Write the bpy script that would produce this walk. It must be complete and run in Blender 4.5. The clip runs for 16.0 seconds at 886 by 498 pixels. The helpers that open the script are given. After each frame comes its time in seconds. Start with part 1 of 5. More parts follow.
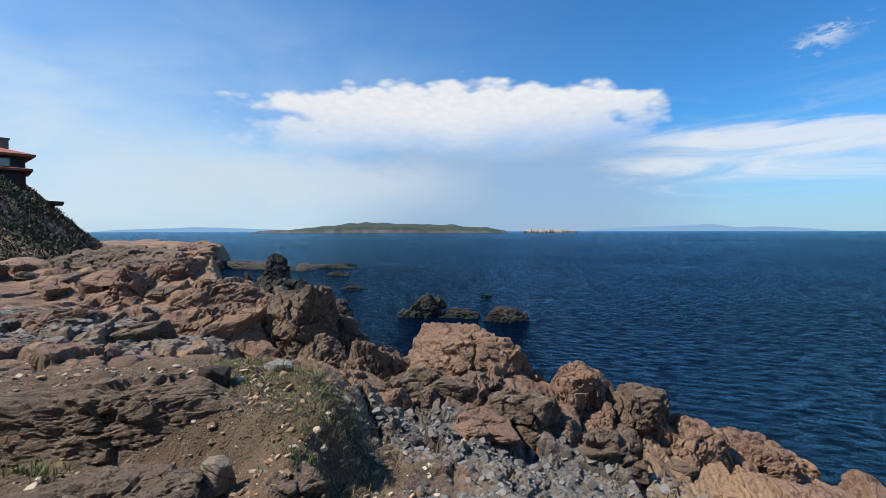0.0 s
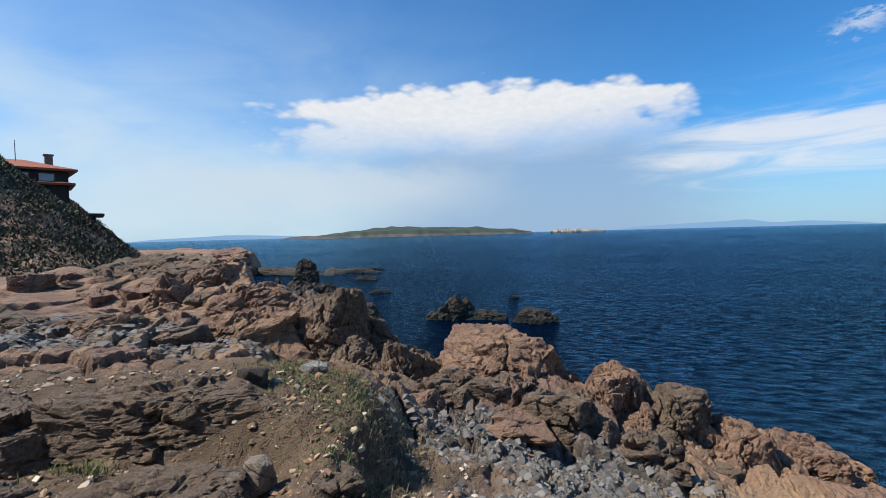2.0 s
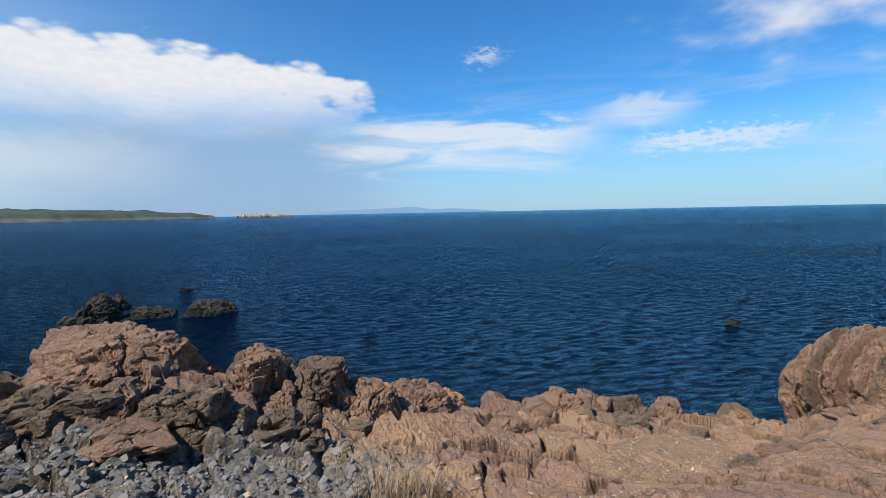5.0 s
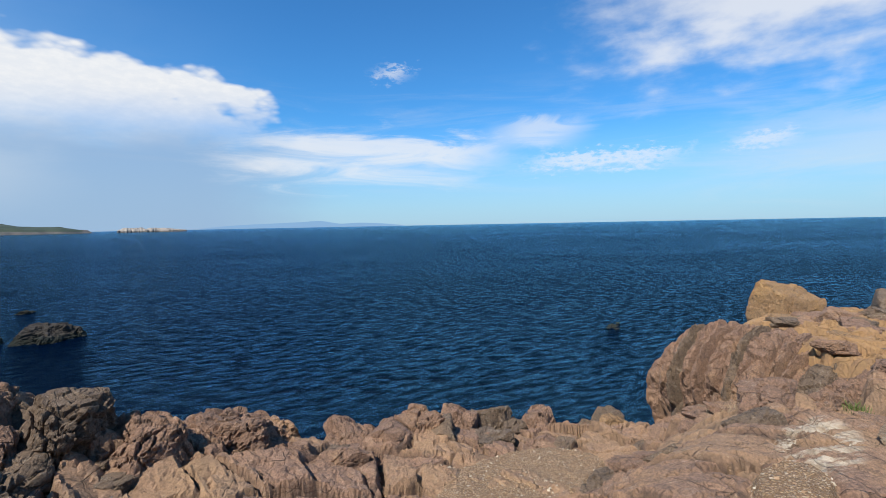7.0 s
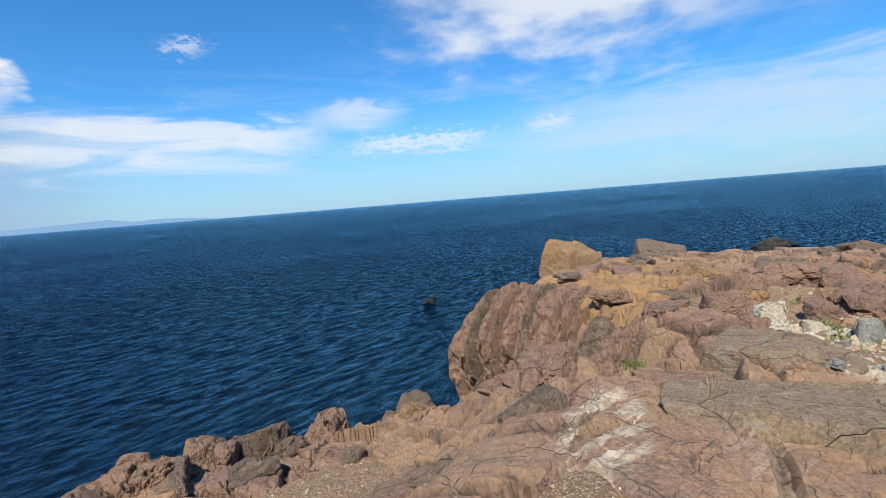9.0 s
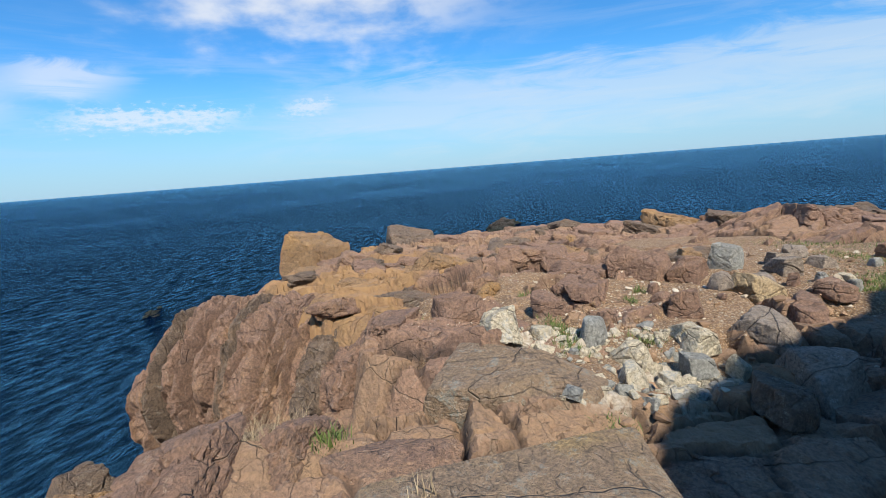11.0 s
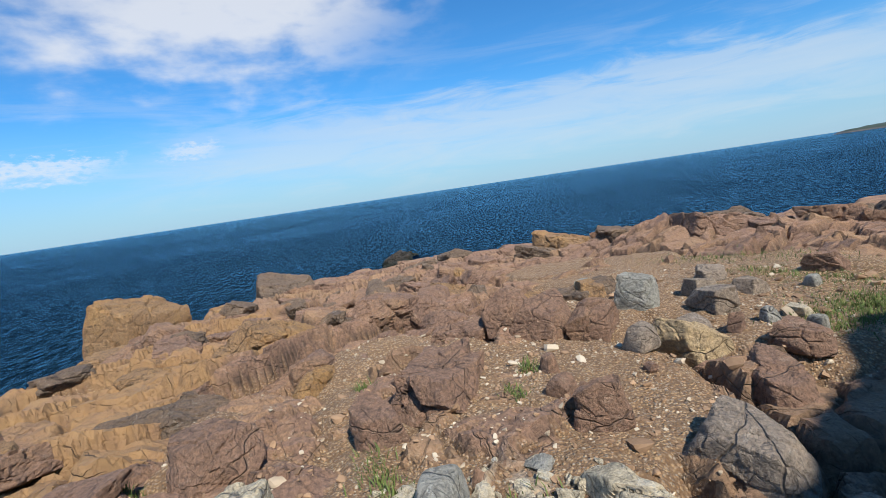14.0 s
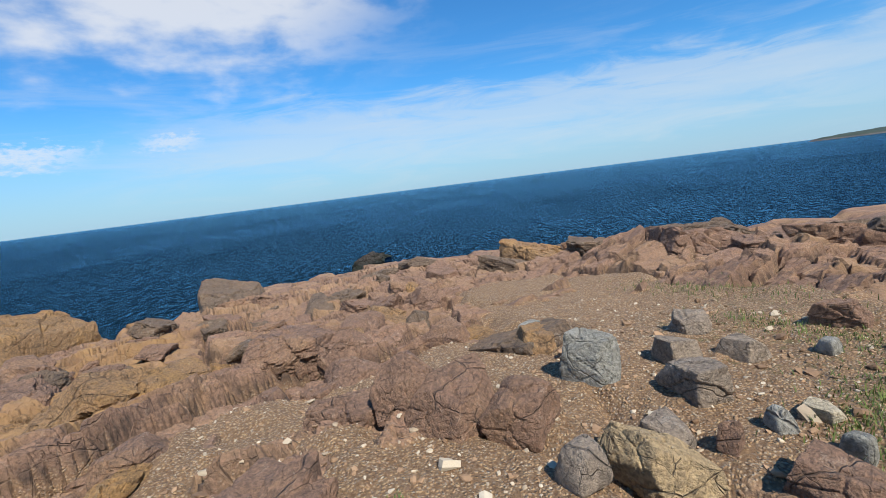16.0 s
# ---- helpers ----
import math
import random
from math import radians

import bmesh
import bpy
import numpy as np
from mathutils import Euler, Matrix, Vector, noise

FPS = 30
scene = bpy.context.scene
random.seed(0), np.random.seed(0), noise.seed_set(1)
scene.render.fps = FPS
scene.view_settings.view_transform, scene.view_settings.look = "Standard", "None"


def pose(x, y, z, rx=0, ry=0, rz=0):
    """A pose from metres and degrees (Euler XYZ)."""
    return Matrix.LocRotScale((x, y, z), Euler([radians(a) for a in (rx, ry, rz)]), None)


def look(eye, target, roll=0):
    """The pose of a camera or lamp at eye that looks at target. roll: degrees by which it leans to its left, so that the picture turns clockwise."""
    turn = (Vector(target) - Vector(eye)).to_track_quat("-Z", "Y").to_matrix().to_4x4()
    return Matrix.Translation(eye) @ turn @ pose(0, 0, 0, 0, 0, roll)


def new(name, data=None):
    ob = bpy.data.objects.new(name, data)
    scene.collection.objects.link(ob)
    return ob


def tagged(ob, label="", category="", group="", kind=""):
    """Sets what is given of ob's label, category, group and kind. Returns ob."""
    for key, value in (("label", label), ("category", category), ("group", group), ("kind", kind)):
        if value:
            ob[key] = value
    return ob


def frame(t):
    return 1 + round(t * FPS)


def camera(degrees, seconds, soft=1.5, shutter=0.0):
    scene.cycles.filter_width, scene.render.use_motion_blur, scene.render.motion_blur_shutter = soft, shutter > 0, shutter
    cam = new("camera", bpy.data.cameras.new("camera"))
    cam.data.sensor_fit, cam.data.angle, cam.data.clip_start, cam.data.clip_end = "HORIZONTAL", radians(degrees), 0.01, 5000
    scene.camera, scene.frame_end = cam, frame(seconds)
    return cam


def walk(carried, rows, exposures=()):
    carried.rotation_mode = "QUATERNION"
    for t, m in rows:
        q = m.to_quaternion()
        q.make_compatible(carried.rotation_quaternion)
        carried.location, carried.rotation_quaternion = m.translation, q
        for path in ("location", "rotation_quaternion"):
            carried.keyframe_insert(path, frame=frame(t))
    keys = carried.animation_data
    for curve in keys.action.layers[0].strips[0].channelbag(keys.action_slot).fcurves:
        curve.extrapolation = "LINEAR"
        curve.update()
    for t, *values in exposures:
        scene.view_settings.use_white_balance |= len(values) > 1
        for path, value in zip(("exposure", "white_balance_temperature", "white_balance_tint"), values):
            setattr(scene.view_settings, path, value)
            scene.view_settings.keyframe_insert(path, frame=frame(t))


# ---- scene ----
cam = camera(86.78, 16.0, soft=0.7)
# seconds, eye x y z, turns about x y z in degrees
PATH = [
    (0.0, 0.000, 0.000, 6.600, 87.77, 0.10, 0.00),
    (0.5, -0.007, 0.002, 6.582, 88.20, 0.89, 0.29),
    (1.0, -0.030, 0.004, 6.577, 88.22, 1.74, 1.21),
    (1.5, -0.045, 0.002, 6.576, 88.06, 2.18, 2.61),
    (2.0, -0.060, 0.015, 6.569, 88.13, 1.47, 3.09),
    (2.5, -0.033, 0.030, 6.554, 87.17, 1.14, 0.85),
    (3.0, -0.023, 0.024, 6.533, 86.18, 1.39, -3.93),
    (3.5, 0.001, 0.080, 6.520, 84.82, 0.81, -10.95),
    (4.0, 0.171, 0.041, 6.522, 84.54, 0.59, -19.25),
    (4.5, 0.379, 0.054, 6.540, 84.51, 1.16, -25.92),
    (5.0, 0.667, 0.035, 6.460, 85.44, 1.13, -33.53),
    (7.5, 2.788, 0.378, 5.969, 87.00, 1.33, -47.28),
    (8.0, 3.284, 0.466, 5.893, 86.83, 1.67, -51.97),
    (8.5, 3.799, 0.549, 5.835, 85.83, 2.35, -57.84),
    (9.0, 4.381, 0.489, 5.682, 84.02, 4.59, -65.58),
    (9.5, 4.888, 0.430, 5.629, 80.94, 4.56, -73.63),
    (10.0, 5.438, 0.355, 5.581, 79.88, 4.94, -81.39),
    (12.5, 7.483, -0.504, 5.555, 81.00, 4.28, -103.86),
    (13.0, 7.764, -0.659, 5.528, 80.71, 5.59, -105.48),
    (13.5, 8.231, -0.840, 5.364, 81.90, 8.64, -104.64),
    (14.0, 8.550, -1.143, 5.361, 82.76, 8.32, -105.73),
    (14.5, 8.850, -1.464, 5.369, 82.23, 8.14, -105.47),
    (15.0, 9.133, -1.798, 5.424, 82.56, 8.80, -108.39),
    (15.5, 9.406, -2.086, 5.452, 82.85, 8.04, -109.32),
    (16.0, 9.722, -2.290, 5.427, 82.25, 7.09, -107.68),
]
EXPOSURES = [(0.0, 0.34), (5.0, 0.34), (10.0, 0.45), (12.5, 0.39), (16.0, 0.34)]
walk(cam, [(t, pose(x, y, z, rx, ry, rz)) for t, x, y, z, rx, ry, rz in PATH], EXPOSURES)

# ---------------------------------------------------------------- light
SUN_AZ, SUN_EL = 260.0, 49.0          # degrees clockwise from +y, and above the horizon
SUN_STRENGTH, SKY_STRENGTH = 5.0, 0.067


class Nodes:
    """A short way to write node trees."""

    def __init__(self, tree):
        self.tree = tree
        tree.nodes.clear()

    def add(self, kind, inputs=None, **settings):
        node = self.tree.nodes.new(kind)
        for key, value in settings.items():
            setattr(node, key, value)
        for key, value in (inputs or {}).items():
            self.put(node, key, value)
        return node

    def put(self, node, key, value):
        socket = node.inputs[key]
        if isinstance(value, bpy.types.NodeSocket):
            self.tree.links.new(value, socket)
        elif isinstance(value, bpy.types.Node):
            self.tree.links.new(value.outputs[0], socket)
        else:
            socket.default_value = value

    def math(self, op, a, b=0.0, c=0.0):
        return self.add("ShaderNodeMath", {0: a, 1: b, 2: c}, operation=op).outputs[0]

    def vec(self, op, a, b=(0, 0, 0)):
        return self.add("ShaderNodeVectorMath", {0: a, 1: b}, operation=op).outputs[0]

    def noise(self, at, scale, detail=4.0, rough=0.55, distortion=0.0):
        return self.add("ShaderNodeTexNoise", {"Vector": at, "Scale": scale, "Detail": detail, "Roughness": rough, "Distortion": distortion}).outputs[0]

    def voronoi(self, at, scale, feature="F1", random_=1.0):
        return self.add("ShaderNodeTexVoronoi", {"Vector": at, "Scale": scale, "Randomness": random_}, feature=feature)

    def step(self, value, low, high, a=0.0, b=1.0):
        return self.add("ShaderNodeMapRange", {"Value": value, "From Min": low, "From Max": high, "To Min": a, "To Max": b},
                        interpolation_type="SMOOTHSTEP").outputs[0]

    def mix(self, factor, a, b, blend="MIX"):
        node = self.add("ShaderNodeMix", data_type="RGBA", blend_type=blend)
        self.put(node, 0, factor)
        self.put(node, 6, a if not isinstance(a, tuple) else (*a[:3], 1))
        self.put(node, 7, b if not isinstance(b, tuple) else (*b[:3], 1))
        return node.outputs[2]


def make_sky():
    world = bpy.data.worlds.new("sky")
    scene.world = world
    world.use_nodes = True
    n = Nodes(world.node_tree)
    at = n.add("ShaderNodeTexCoord").outputs["Generated"]
    split = n.add("ShaderNodeSeparateXYZ", {0: at})
    az = n.math("MULTIPLY", n.math("ARCTAN2", split.outputs[0], split.outputs[1]), 180 / math.pi)
    el = n.math("MULTIPLY", n.math("ARCSINE", split.outputs[2]), 180 / math.pi)
    flat = n.add("ShaderNodeCombineXYZ", {0: az, 1: n.math("MULTIPLY", el, 2.2), 2: 0.0}).outputs[0]
    puff = n.noise(flat, 0.17, 9.0, 0.52, 0.1)
    fluff = n.noise(flat, 0.75, 6.0, 0.6)
    low = n.noise(flat, 0.05, 5.0, 0.55, 0.4)
    wisp = n.noise(n.vec("MULTIPLY", flat, (0.35, 1.3, 1)), 0.13, 7.0, 0.62, 0.6)
    shred = n.noise(n.vec("MULTIPLY", flat, (0.5, 1.2, 1)), 0.16, 9.0, 0.6, 0.8)
    sky = n.add("ShaderNodeTexSky", sky_type="NISHITA", sun_disc=False, sun_elevation=radians(SUN_EL), sun_rotation=radians(SUN_AZ),
                altitude=10.0, air_density=1.0, dust_density=0.35, ozone_density=2.2).outputs[0]

    sky = n.vec("MULTIPLY", sky, (0.48, 1.26, 1.88))

    lobe = n.math("SUBTRACT", 1.0, n.add("ShaderNodeTexVoronoi", {"Vector": flat, "Scale": 0.24, "Smoothness": 0.25, "Detail": 2.0, "Roughness": 0.5}, feature="SMOOTH_F1").outputs[0])
    heap = n.math("ADD", n.math("MULTIPLY", lobe, 0.55), n.math("MULTIPLY", puff, 0.35))

    def bank(a0, a1, e0, e1, soft_a, soft_e, ragged, grain=puff):
        """A cloud between two azimuths and two elevations, with a ragged outline."""
        push = n.math("MULTIPLY", n.math("SUBTRACT", grain, 0.5), ragged)
        e, a = n.math("ADD", el, push), n.math("ADD", az, n.math("MULTIPLY", push, 1.6))
        m = n.math("MULTIPLY", n.step(a, a0 - soft_a, a0 + soft_a), n.step(a, a1 + soft_a, a1 - soft_a))
        return n.math("MULTIPLY", m, n.math("MULTIPLY", n.step(e, e0 - soft_e, e0 + soft_e), n.step(e, e1 + min(soft_e, 0.45), e1 - soft_e)))

    white = (10.0, 10.2, 10.5, 1)
    haze = n.step(el, 13.0, -1.0)
    colour = n.mix(n.math("MULTIPLY", haze, 0.78), sky, (5.3, 7.2, 9.2, 1))
    veil = n.math("MULTIPLY", n.step(el, 34, 5), n.step(az, 30, -45))
    colour = n.mix(n.math("MULTIPLY", veil, n.step(low, 0.25, 0.75, 0.35, 0.95)), colour, (7.6, 9.2, 10.3, 1))
    streaks = n.math("MULTIPLY", n.math("MULTIPLY", n.step(wisp, 0.45, 0.72), n.step(el, 2, 6)), n.math("MULTIPLY", n.step(el, 19, 11), 0.22))
    colour = n.mix(streaks, colour, (8.2, 8.8, 9.4, 1))
    # grey rain under the big cloud
    colour = n.mix(n.math("MULTIPLY", bank(-10, 26, -3, 11.5, 9, 3.5, 4.0), 0.8), colour, (3.6, 5.3, 7.8, 1))
    colour = n.mix(n.math("MULTIPLY", bank(-33, 0, 3, 9.0, 9, 2.5, 4.0), 0.7), colour, (7.6, 8.6, 9.5, 1))
    # the big heap cloud and its soft lower edge
    sides = n.math("MULTIPLY", n.math("MINIMUM", n.math("ADD", az, 24.0), n.math("SUBTRACT", 28.5, az)), 0.05)
    arch = n.math("MULTIPLY", n.math("POWER", n.math("MULTIPLY", n.math("ADD", az, -2.0), 0.04), 2.0), 2.6)
    crown = n.math("MINIMUM", n.math("MULTIPLY", n.math("SUBTRACT", n.math("SUBTRACT", 17.7, arch), el), 0.24), n.math("MULTIPLY", sides, 0.9))
    solid = n.math("MULTIPLY", n.step(n.math("ADD", heap, crown), 0.22, 0.56), n.step(n.math("ADD", el, n.math("MULTIPLY", low, 6)), 10.5, 17.5))
    colour = n.mix(solid, colour, n.mix(n.step(fluff, 0.35, 0.7), (9.2, 9.6, 10.2), white))
    colour = n.mix(n.math("MULTIPLY", bank(23, 50, 6.4, 11.4, 5, 2.4, 11.0, shred), 0.75), colour, white)
    colour = n.mix(n.math("MULTIPLY", bank(56, 70.5, 6.4, 8.0, 3.0, 0.9, 5.0, fluff), 0.6), colour, white)
    colour = n.mix(n.math("MULTIPLY", bank(37.4, 40.2, 17.2, 18.2, 1.6, 0.9, 5.0, fluff), 0.75), colour, white)
    colour = n.mix(n.math("MULTIPLY", bank(76.5, 81, 7.4, 8.5, 1.6, 0.7, 3.5, fluff), 0.6), colour, white)
    colour = n.mix(n.math("MULTIPLY", bank(52, 60, 9.4, 12.0, 3.0, 1.0, 6.0, shred), 0.55), colour, white)
    colour = n.mix(n.math("MULTIPLY", bank(68, 100, 16.5, 34, 10, 4.5, 16.0, puff), 0.78), colour, white)
    colour = n.mix(n.math("MULTIPLY", bank(80, 155, 4.0, 11.5, 12, 3.2, 12.0, shred), 0.5), colour, (7.8, 8.8, 9.6, 1))
    below = n.step(el, -0.05, -0.3)
    colour = n.mix(below, colour, (1.0, 2.0, 3.2, 1))
    out = n.add("ShaderNodeBackground", {"Color": colour, "Strength": SKY_STRENGTH})
    n.add("ShaderNodeOutputWorld", {"Surface": out})


make_sky()
sun = new("sun", bpy.data.lights.new("sun", "SUN"))
sun.data.energy, sun.data.angle, sun.data.color = SUN_STRENGTH, radians(0.55), (1.0, 0.95, 0.87)
_a, _e = radians(SUN_AZ), radians(SUN_EL)
sun.matrix_world = look((0, 0, 60), (-math.sin(_a) * math.cos(_e), -math.cos(_a) * math.cos(_e), 60 - math.sin(_e)))


# ---------------------------------------------------------------- materials
def principled(n, colour, rough, bump=None, strength=0.5, distance=0.02, **more):
    inputs = {"Base Color": colour if not isinstance(colour, tuple) else (*colour[:3], 1), "Roughness": rough}
    if bump is not None:
        inputs["Normal"] = n.add("ShaderNodeBump", {"Height": bump, "Strength": strength, "Distance": distance})
    inputs.update(more)
    n.add("ShaderNodeOutputMaterial", {"Surface": n.add("ShaderNodeBsdfPrincipled", inputs)})


def material(name):
    m = bpy.data.materials.new(name)
    m.use_nodes = True
    return m, Nodes(m.node_tree)


def rock_colours(n, at, base, warm, pale, cover=0.3, warmth=0.5, blots=0.62):
    """Colour and height of weathered stone: grain, stains, crusts and hair cracks."""
    big, mid, fine = n.noise(at, 0.9, 5, 0.6, 0.5), n.noise(at, 5.0, 6, 0.65, 0.4), n.noise(at, 38.0, 5, 0.7)
    speck = n.noise(at, 140.0, 3, 0.7)
    bent = n.vec("ADD", at, n.vec("SCALE", n.add("ShaderNodeTexNoise", {"Vector": at, "Scale": 3.0, "Detail": 3.0}).outputs[1]))
    bent.node.inputs[1].links[0].from_node.inputs[3].default_value = 0.22
    crack = n.voronoi(n.vec("MULTIPLY", bent, (1.0, 0.6, 1.3)), 1.7, "DISTANCE_TO_EDGE").outputs[0]
    crack2 = n.voronoi(n.vec("MULTIPLY", bent, (0.7, 1.2, 1.0)), 7.0, "DISTANCE_TO_EDGE").outputs[0]
    cell = n.voronoi(bent, 3.4).outputs[1]
    tone = n.mix(n.math("MULTIPLY", n.step(cell, 0.0, 1.0), 0.15), base, warm)
    colour = n.mix(n.step(n.math("ADD", n.math("MULTIPLY", big, 0.7), n.math("MULTIPLY", mid, 0.3)), 0.62 - warmth * 0.25, 0.78 - warmth * 0.25), tone, warm)
    colour = n.mix(n.math("MULTIPLY", n.step(mid, 0.75 - cover * 0.4, 0.85 - cover * 0.4), n.step(fine, 0.35, 0.65)), colour, pale)
    colour = n.mix(n.step(fine, 0.36, 0.66, 0.0, 0.75), colour, n.mix(0.62, colour, (0.02, 0.016, 0.014)))
    colour = n.mix(n.step(speck, 0.58, 0.75, 0.0, 0.35), colour, pale)
    blot = n.noise(n.vec("ADD", at, (7.3, 2.1, 4.4)), 8.5, 6, 0.72, 0.8)
    colour = n.mix(n.step(blot, 0.54, 0.64, 0.0, blots), colour, n.mix(0.75, colour, (0.03, 0.025, 0.022)))
    colour = n.mix(n.math("MULTIPLY", n.step(blot, 0.44, 0.36, 0.0, 0.55), n.step(speck, 0.4, 0.6)), colour, pale)
    joint = n.math("MAXIMUM", n.step(crack, 0.0, 0.014), n.step(big, 0.5, 0.56))
    joint = n.math("MULTIPLY", joint, n.math("MAXIMUM", n.step(crack2, 0.0, 0.02), n.step(mid, 0.44, 0.5)))
    colour = n.mix(n.math("MULTIPLY", n.math("SUBTRACT", 1.0, joint), 0.36), colour, (0.05, 0.035, 0.027))
    height = n.math("MULTIPLY", blot, -0.5)
    for share, value in ((0.5, fine), (0.9, mid), (0.45, joint), (0.12, speck)):
        height = n.math("ADD", height, n.math("MULTIPLY", value, share))
    return colour, height


def rock_material(name, base, warm, pale, cover=0.3, warmth=0.5, wet=False, blots=0.62):
    m, n = material(name)
    at = n.add("ShaderNodeNewGeometry").outputs["Position"]
    colour, height = rock_colours(n, at, base, warm, pale, cover, warmth, blots)
    if wet:
        z = n.add("ShaderNodeSeparateXYZ", {0: at}).outputs[2]
        tide = n.step(n.math("ADD", z, n.math("MULTIPLY", n.noise(at, 2.0), 0.6)), 0.85, 0.45)
        colour = n.mix(tide, colour, (0.012, 0.015, 0.008))
    principled(n, colour, 0.88, height, 1.0, 0.075)
    return m


BROWN = ((0.195, 0.134, 0.088), (0.28, 0.178, 0.105), (0.46, 0.40, 0.31))
PINK = ((0.305, 0.18, 0.118), (0.39, 0.232, 0.13), (0.47, 0.35, 0.25))
OCHRE = ((0.36, 0.215, 0.105), (0.42, 0.24, 0.09), (0.46, 0.34, 0.20))
SLATE = ((0.16, 0.145, 0.12), (0.24, 0.20, 0.15), (0.44, 0.41, 0.37))
PALE = ((0.66, 0.56, 0.39), (0.70, 0.58, 0.36), (0.80, 0.76, 0.65))
DARK = ((0.045, 0.036, 0.027), (0.08, 0.058, 0.038), (0.13, 0.11, 0.08))
GREY = ((0.36, 0.35, 0.30), (0.40, 0.375, 0.30), (0.62, 0.60, 0.53))

M_BROWN = rock_material("brown_rock", *BROWN, 0.25, 0.45)
M_PINK = rock_material("pink_rock", *PINK, 0.2, 0.5, blots=0.45)
M_OCHRE = rock_material("ochre_rock", *OCHRE, 0.2, 0.6)
M_PALE = rock_material("pale_conglomerate", *PALE, 0.6, 0.4, blots=0.3)
M_DARK = rock_material("dark_sea_rock", *DARK, 0.15, 0.4, wet=True)
M_STONE = rock_material("grey_brown_stone", (0.36, 0.285, 0.215), (0.42, 0.33, 0.235), (0.56, 0.50, 0.42), 0.35, 0.4)
M_TAN = rock_material("tan_stone", (0.55, 0.40, 0.22), (0.62, 0.46, 0.24), (0.72, 0.62, 0.44), 0.3, 0.4, blots=0.2)
M_LICHEN = rock_material("lichen_crusted_slab", (0.33, 0.225, 0.14), (0.40, 0.27, 0.12), (0.44, 0.42, 0.34), 0.5, 0.5, blots=0.45)
M_GREY = rock_material("grey_granite", *GREY, 0.5, 0.35, blots=0.3)


def make_ground_material():
    m, n = material("rocky_ground")
    at = n.add("ShaderNodeNewGeometry").outputs["Position"]
    zone = n.add("ShaderNodeSeparateColor", {0: n.add("ShaderNodeAttribute", attribute_name="zone").outputs[0]})
    soil, slate, ochre = zone.outputs[0], zone.outputs[1], zone.outputs[2]
    zone_b = n.add("ShaderNodeSeparateColor", {0: n.add("ShaderNodeAttribute", attribute_name="zone_b").outputs[0]})
    gravel, pale, green = zone_b.outputs[0], zone_b.outputs[1], zone_b.outputs[2]
    colour, height = rock_colours(n, at, *PINK, 0.3, 0.5, 0.42)
    c2, h2 = rock_colours(n, at, *SLATE, 0.5, 0.3)
    colour = n.mix(slate, colour, c2)
    block = n.add("ShaderNodeSeparateColor", {0: n.add("ShaderNodeAttribute", attribute_name="blocks").outputs[0]})
    colour = n.mix(n.step(block.outputs[2], 0.45, 0.9, 0.0, 0.45), colour, (0.36, 0.23, 0.12))
    colour = n.mix(n.step(block.outputs[2], 0.42, 0.05, 0.0, 0.42), colour, n.mix(0.5, colour, (0.09, 0.055, 0.045)))
    colour = n.mix(n.math("MULTIPLY", n.math("MAXIMUM", block.outputs[0], block.outputs[1]), n.step(n.noise(at, 2.2, 3, 0.6), 0.38, 0.55, 0.25, 0.85)), colour, (0.045, 0.03, 0.022))
    stain = n.noise(at, 1.6, 5, 0.6, 0.6)
    colour = n.mix(n.step(n.math("ADD", ochre, n.math("MULTIPLY", n.math("SUBTRACT", stain, 0.5), 1.4)), 0.4, 0.75), colour,
                   n.mix(n.noise(at, 7.0, 5, 0.6), (0.24, 0.14, 0.08), (0.42, 0.25, 0.10)))
    streak = n.noise(n.vec("MULTIPLY", n.add("ShaderNodeVectorRotate", {"Vector": at, "Angle": 0.6}, rotation_type="Z_AXIS").outputs[0], (0.5, 3.0, 1.0)), 3.2, 6, 0.65, 0.3)
    pale = n.math("MULTIPLY", pale, n.step(streak, 0.46, 0.54))
    colour = n.mix(pale, colour, n.mix(n.step(n.noise(at, 9, 5, 0.65), 0.35, 0.65), (0.34, 0.26, 0.17), (0.62, 0.54, 0.42)))
    # loose earth with small stones
    fine, crumb = n.noise(at, 60, 6, 0.75), n.voronoi(at, 42.0)
    earth = n.mix(n.step(n.noise(at, 2.3, 5, 0.6), 0.35, 0.65), (0.12, 0.074, 0.041), (0.185, 0.122, 0.072))
    earth = n.mix(n.step(fine, 0.35, 0.7, 0, 0.6), earth, (0.09, 0.06, 0.04))
    crumbs = n.step(crumb.outputs[0], 0.32, 0.22)
    earth = n.mix(n.math("MULTIPLY", crumbs, n.step(crumb.outputs[1], 0.75, 0.95, 0, 0.7)), earth, (0.36, 0.31, 0.25))
    colour = n.mix(soil, colour, earth)
    # broken shell and gravel
    chip, chip2 = n.voronoi(at, 46.0), n.voronoi(at, 95.0)
    tint = n.mix(n.step(n.math("FRACT", n.math("MULTIPLY", chip.outputs[1], 3.7)), 0, 1), (0.27, 0.152, 0.072), (0.52, 0.345, 0.185))
    tint = n.mix(n.step(chip2.outputs[1], 0.55, 0.9, 0, 0.7), tint, (0.50, 0.44, 0.35))
    tint = n.mix(n.step(chip.outputs[0], 0.3, 0.65, 0, 0.75), tint, (0.16, 0.09, 0.045))
    colour = n.mix(gravel, colour, tint)
    colour = n.mix(n.math("MULTIPLY", green, n.step(n.noise(at, 11, 6, 0.75), 0.52, 0.66, 0.0, 0.7)), colour, n.mix(fine, (0.05, 0.065, 0.02), (0.12, 0.13, 0.045)))
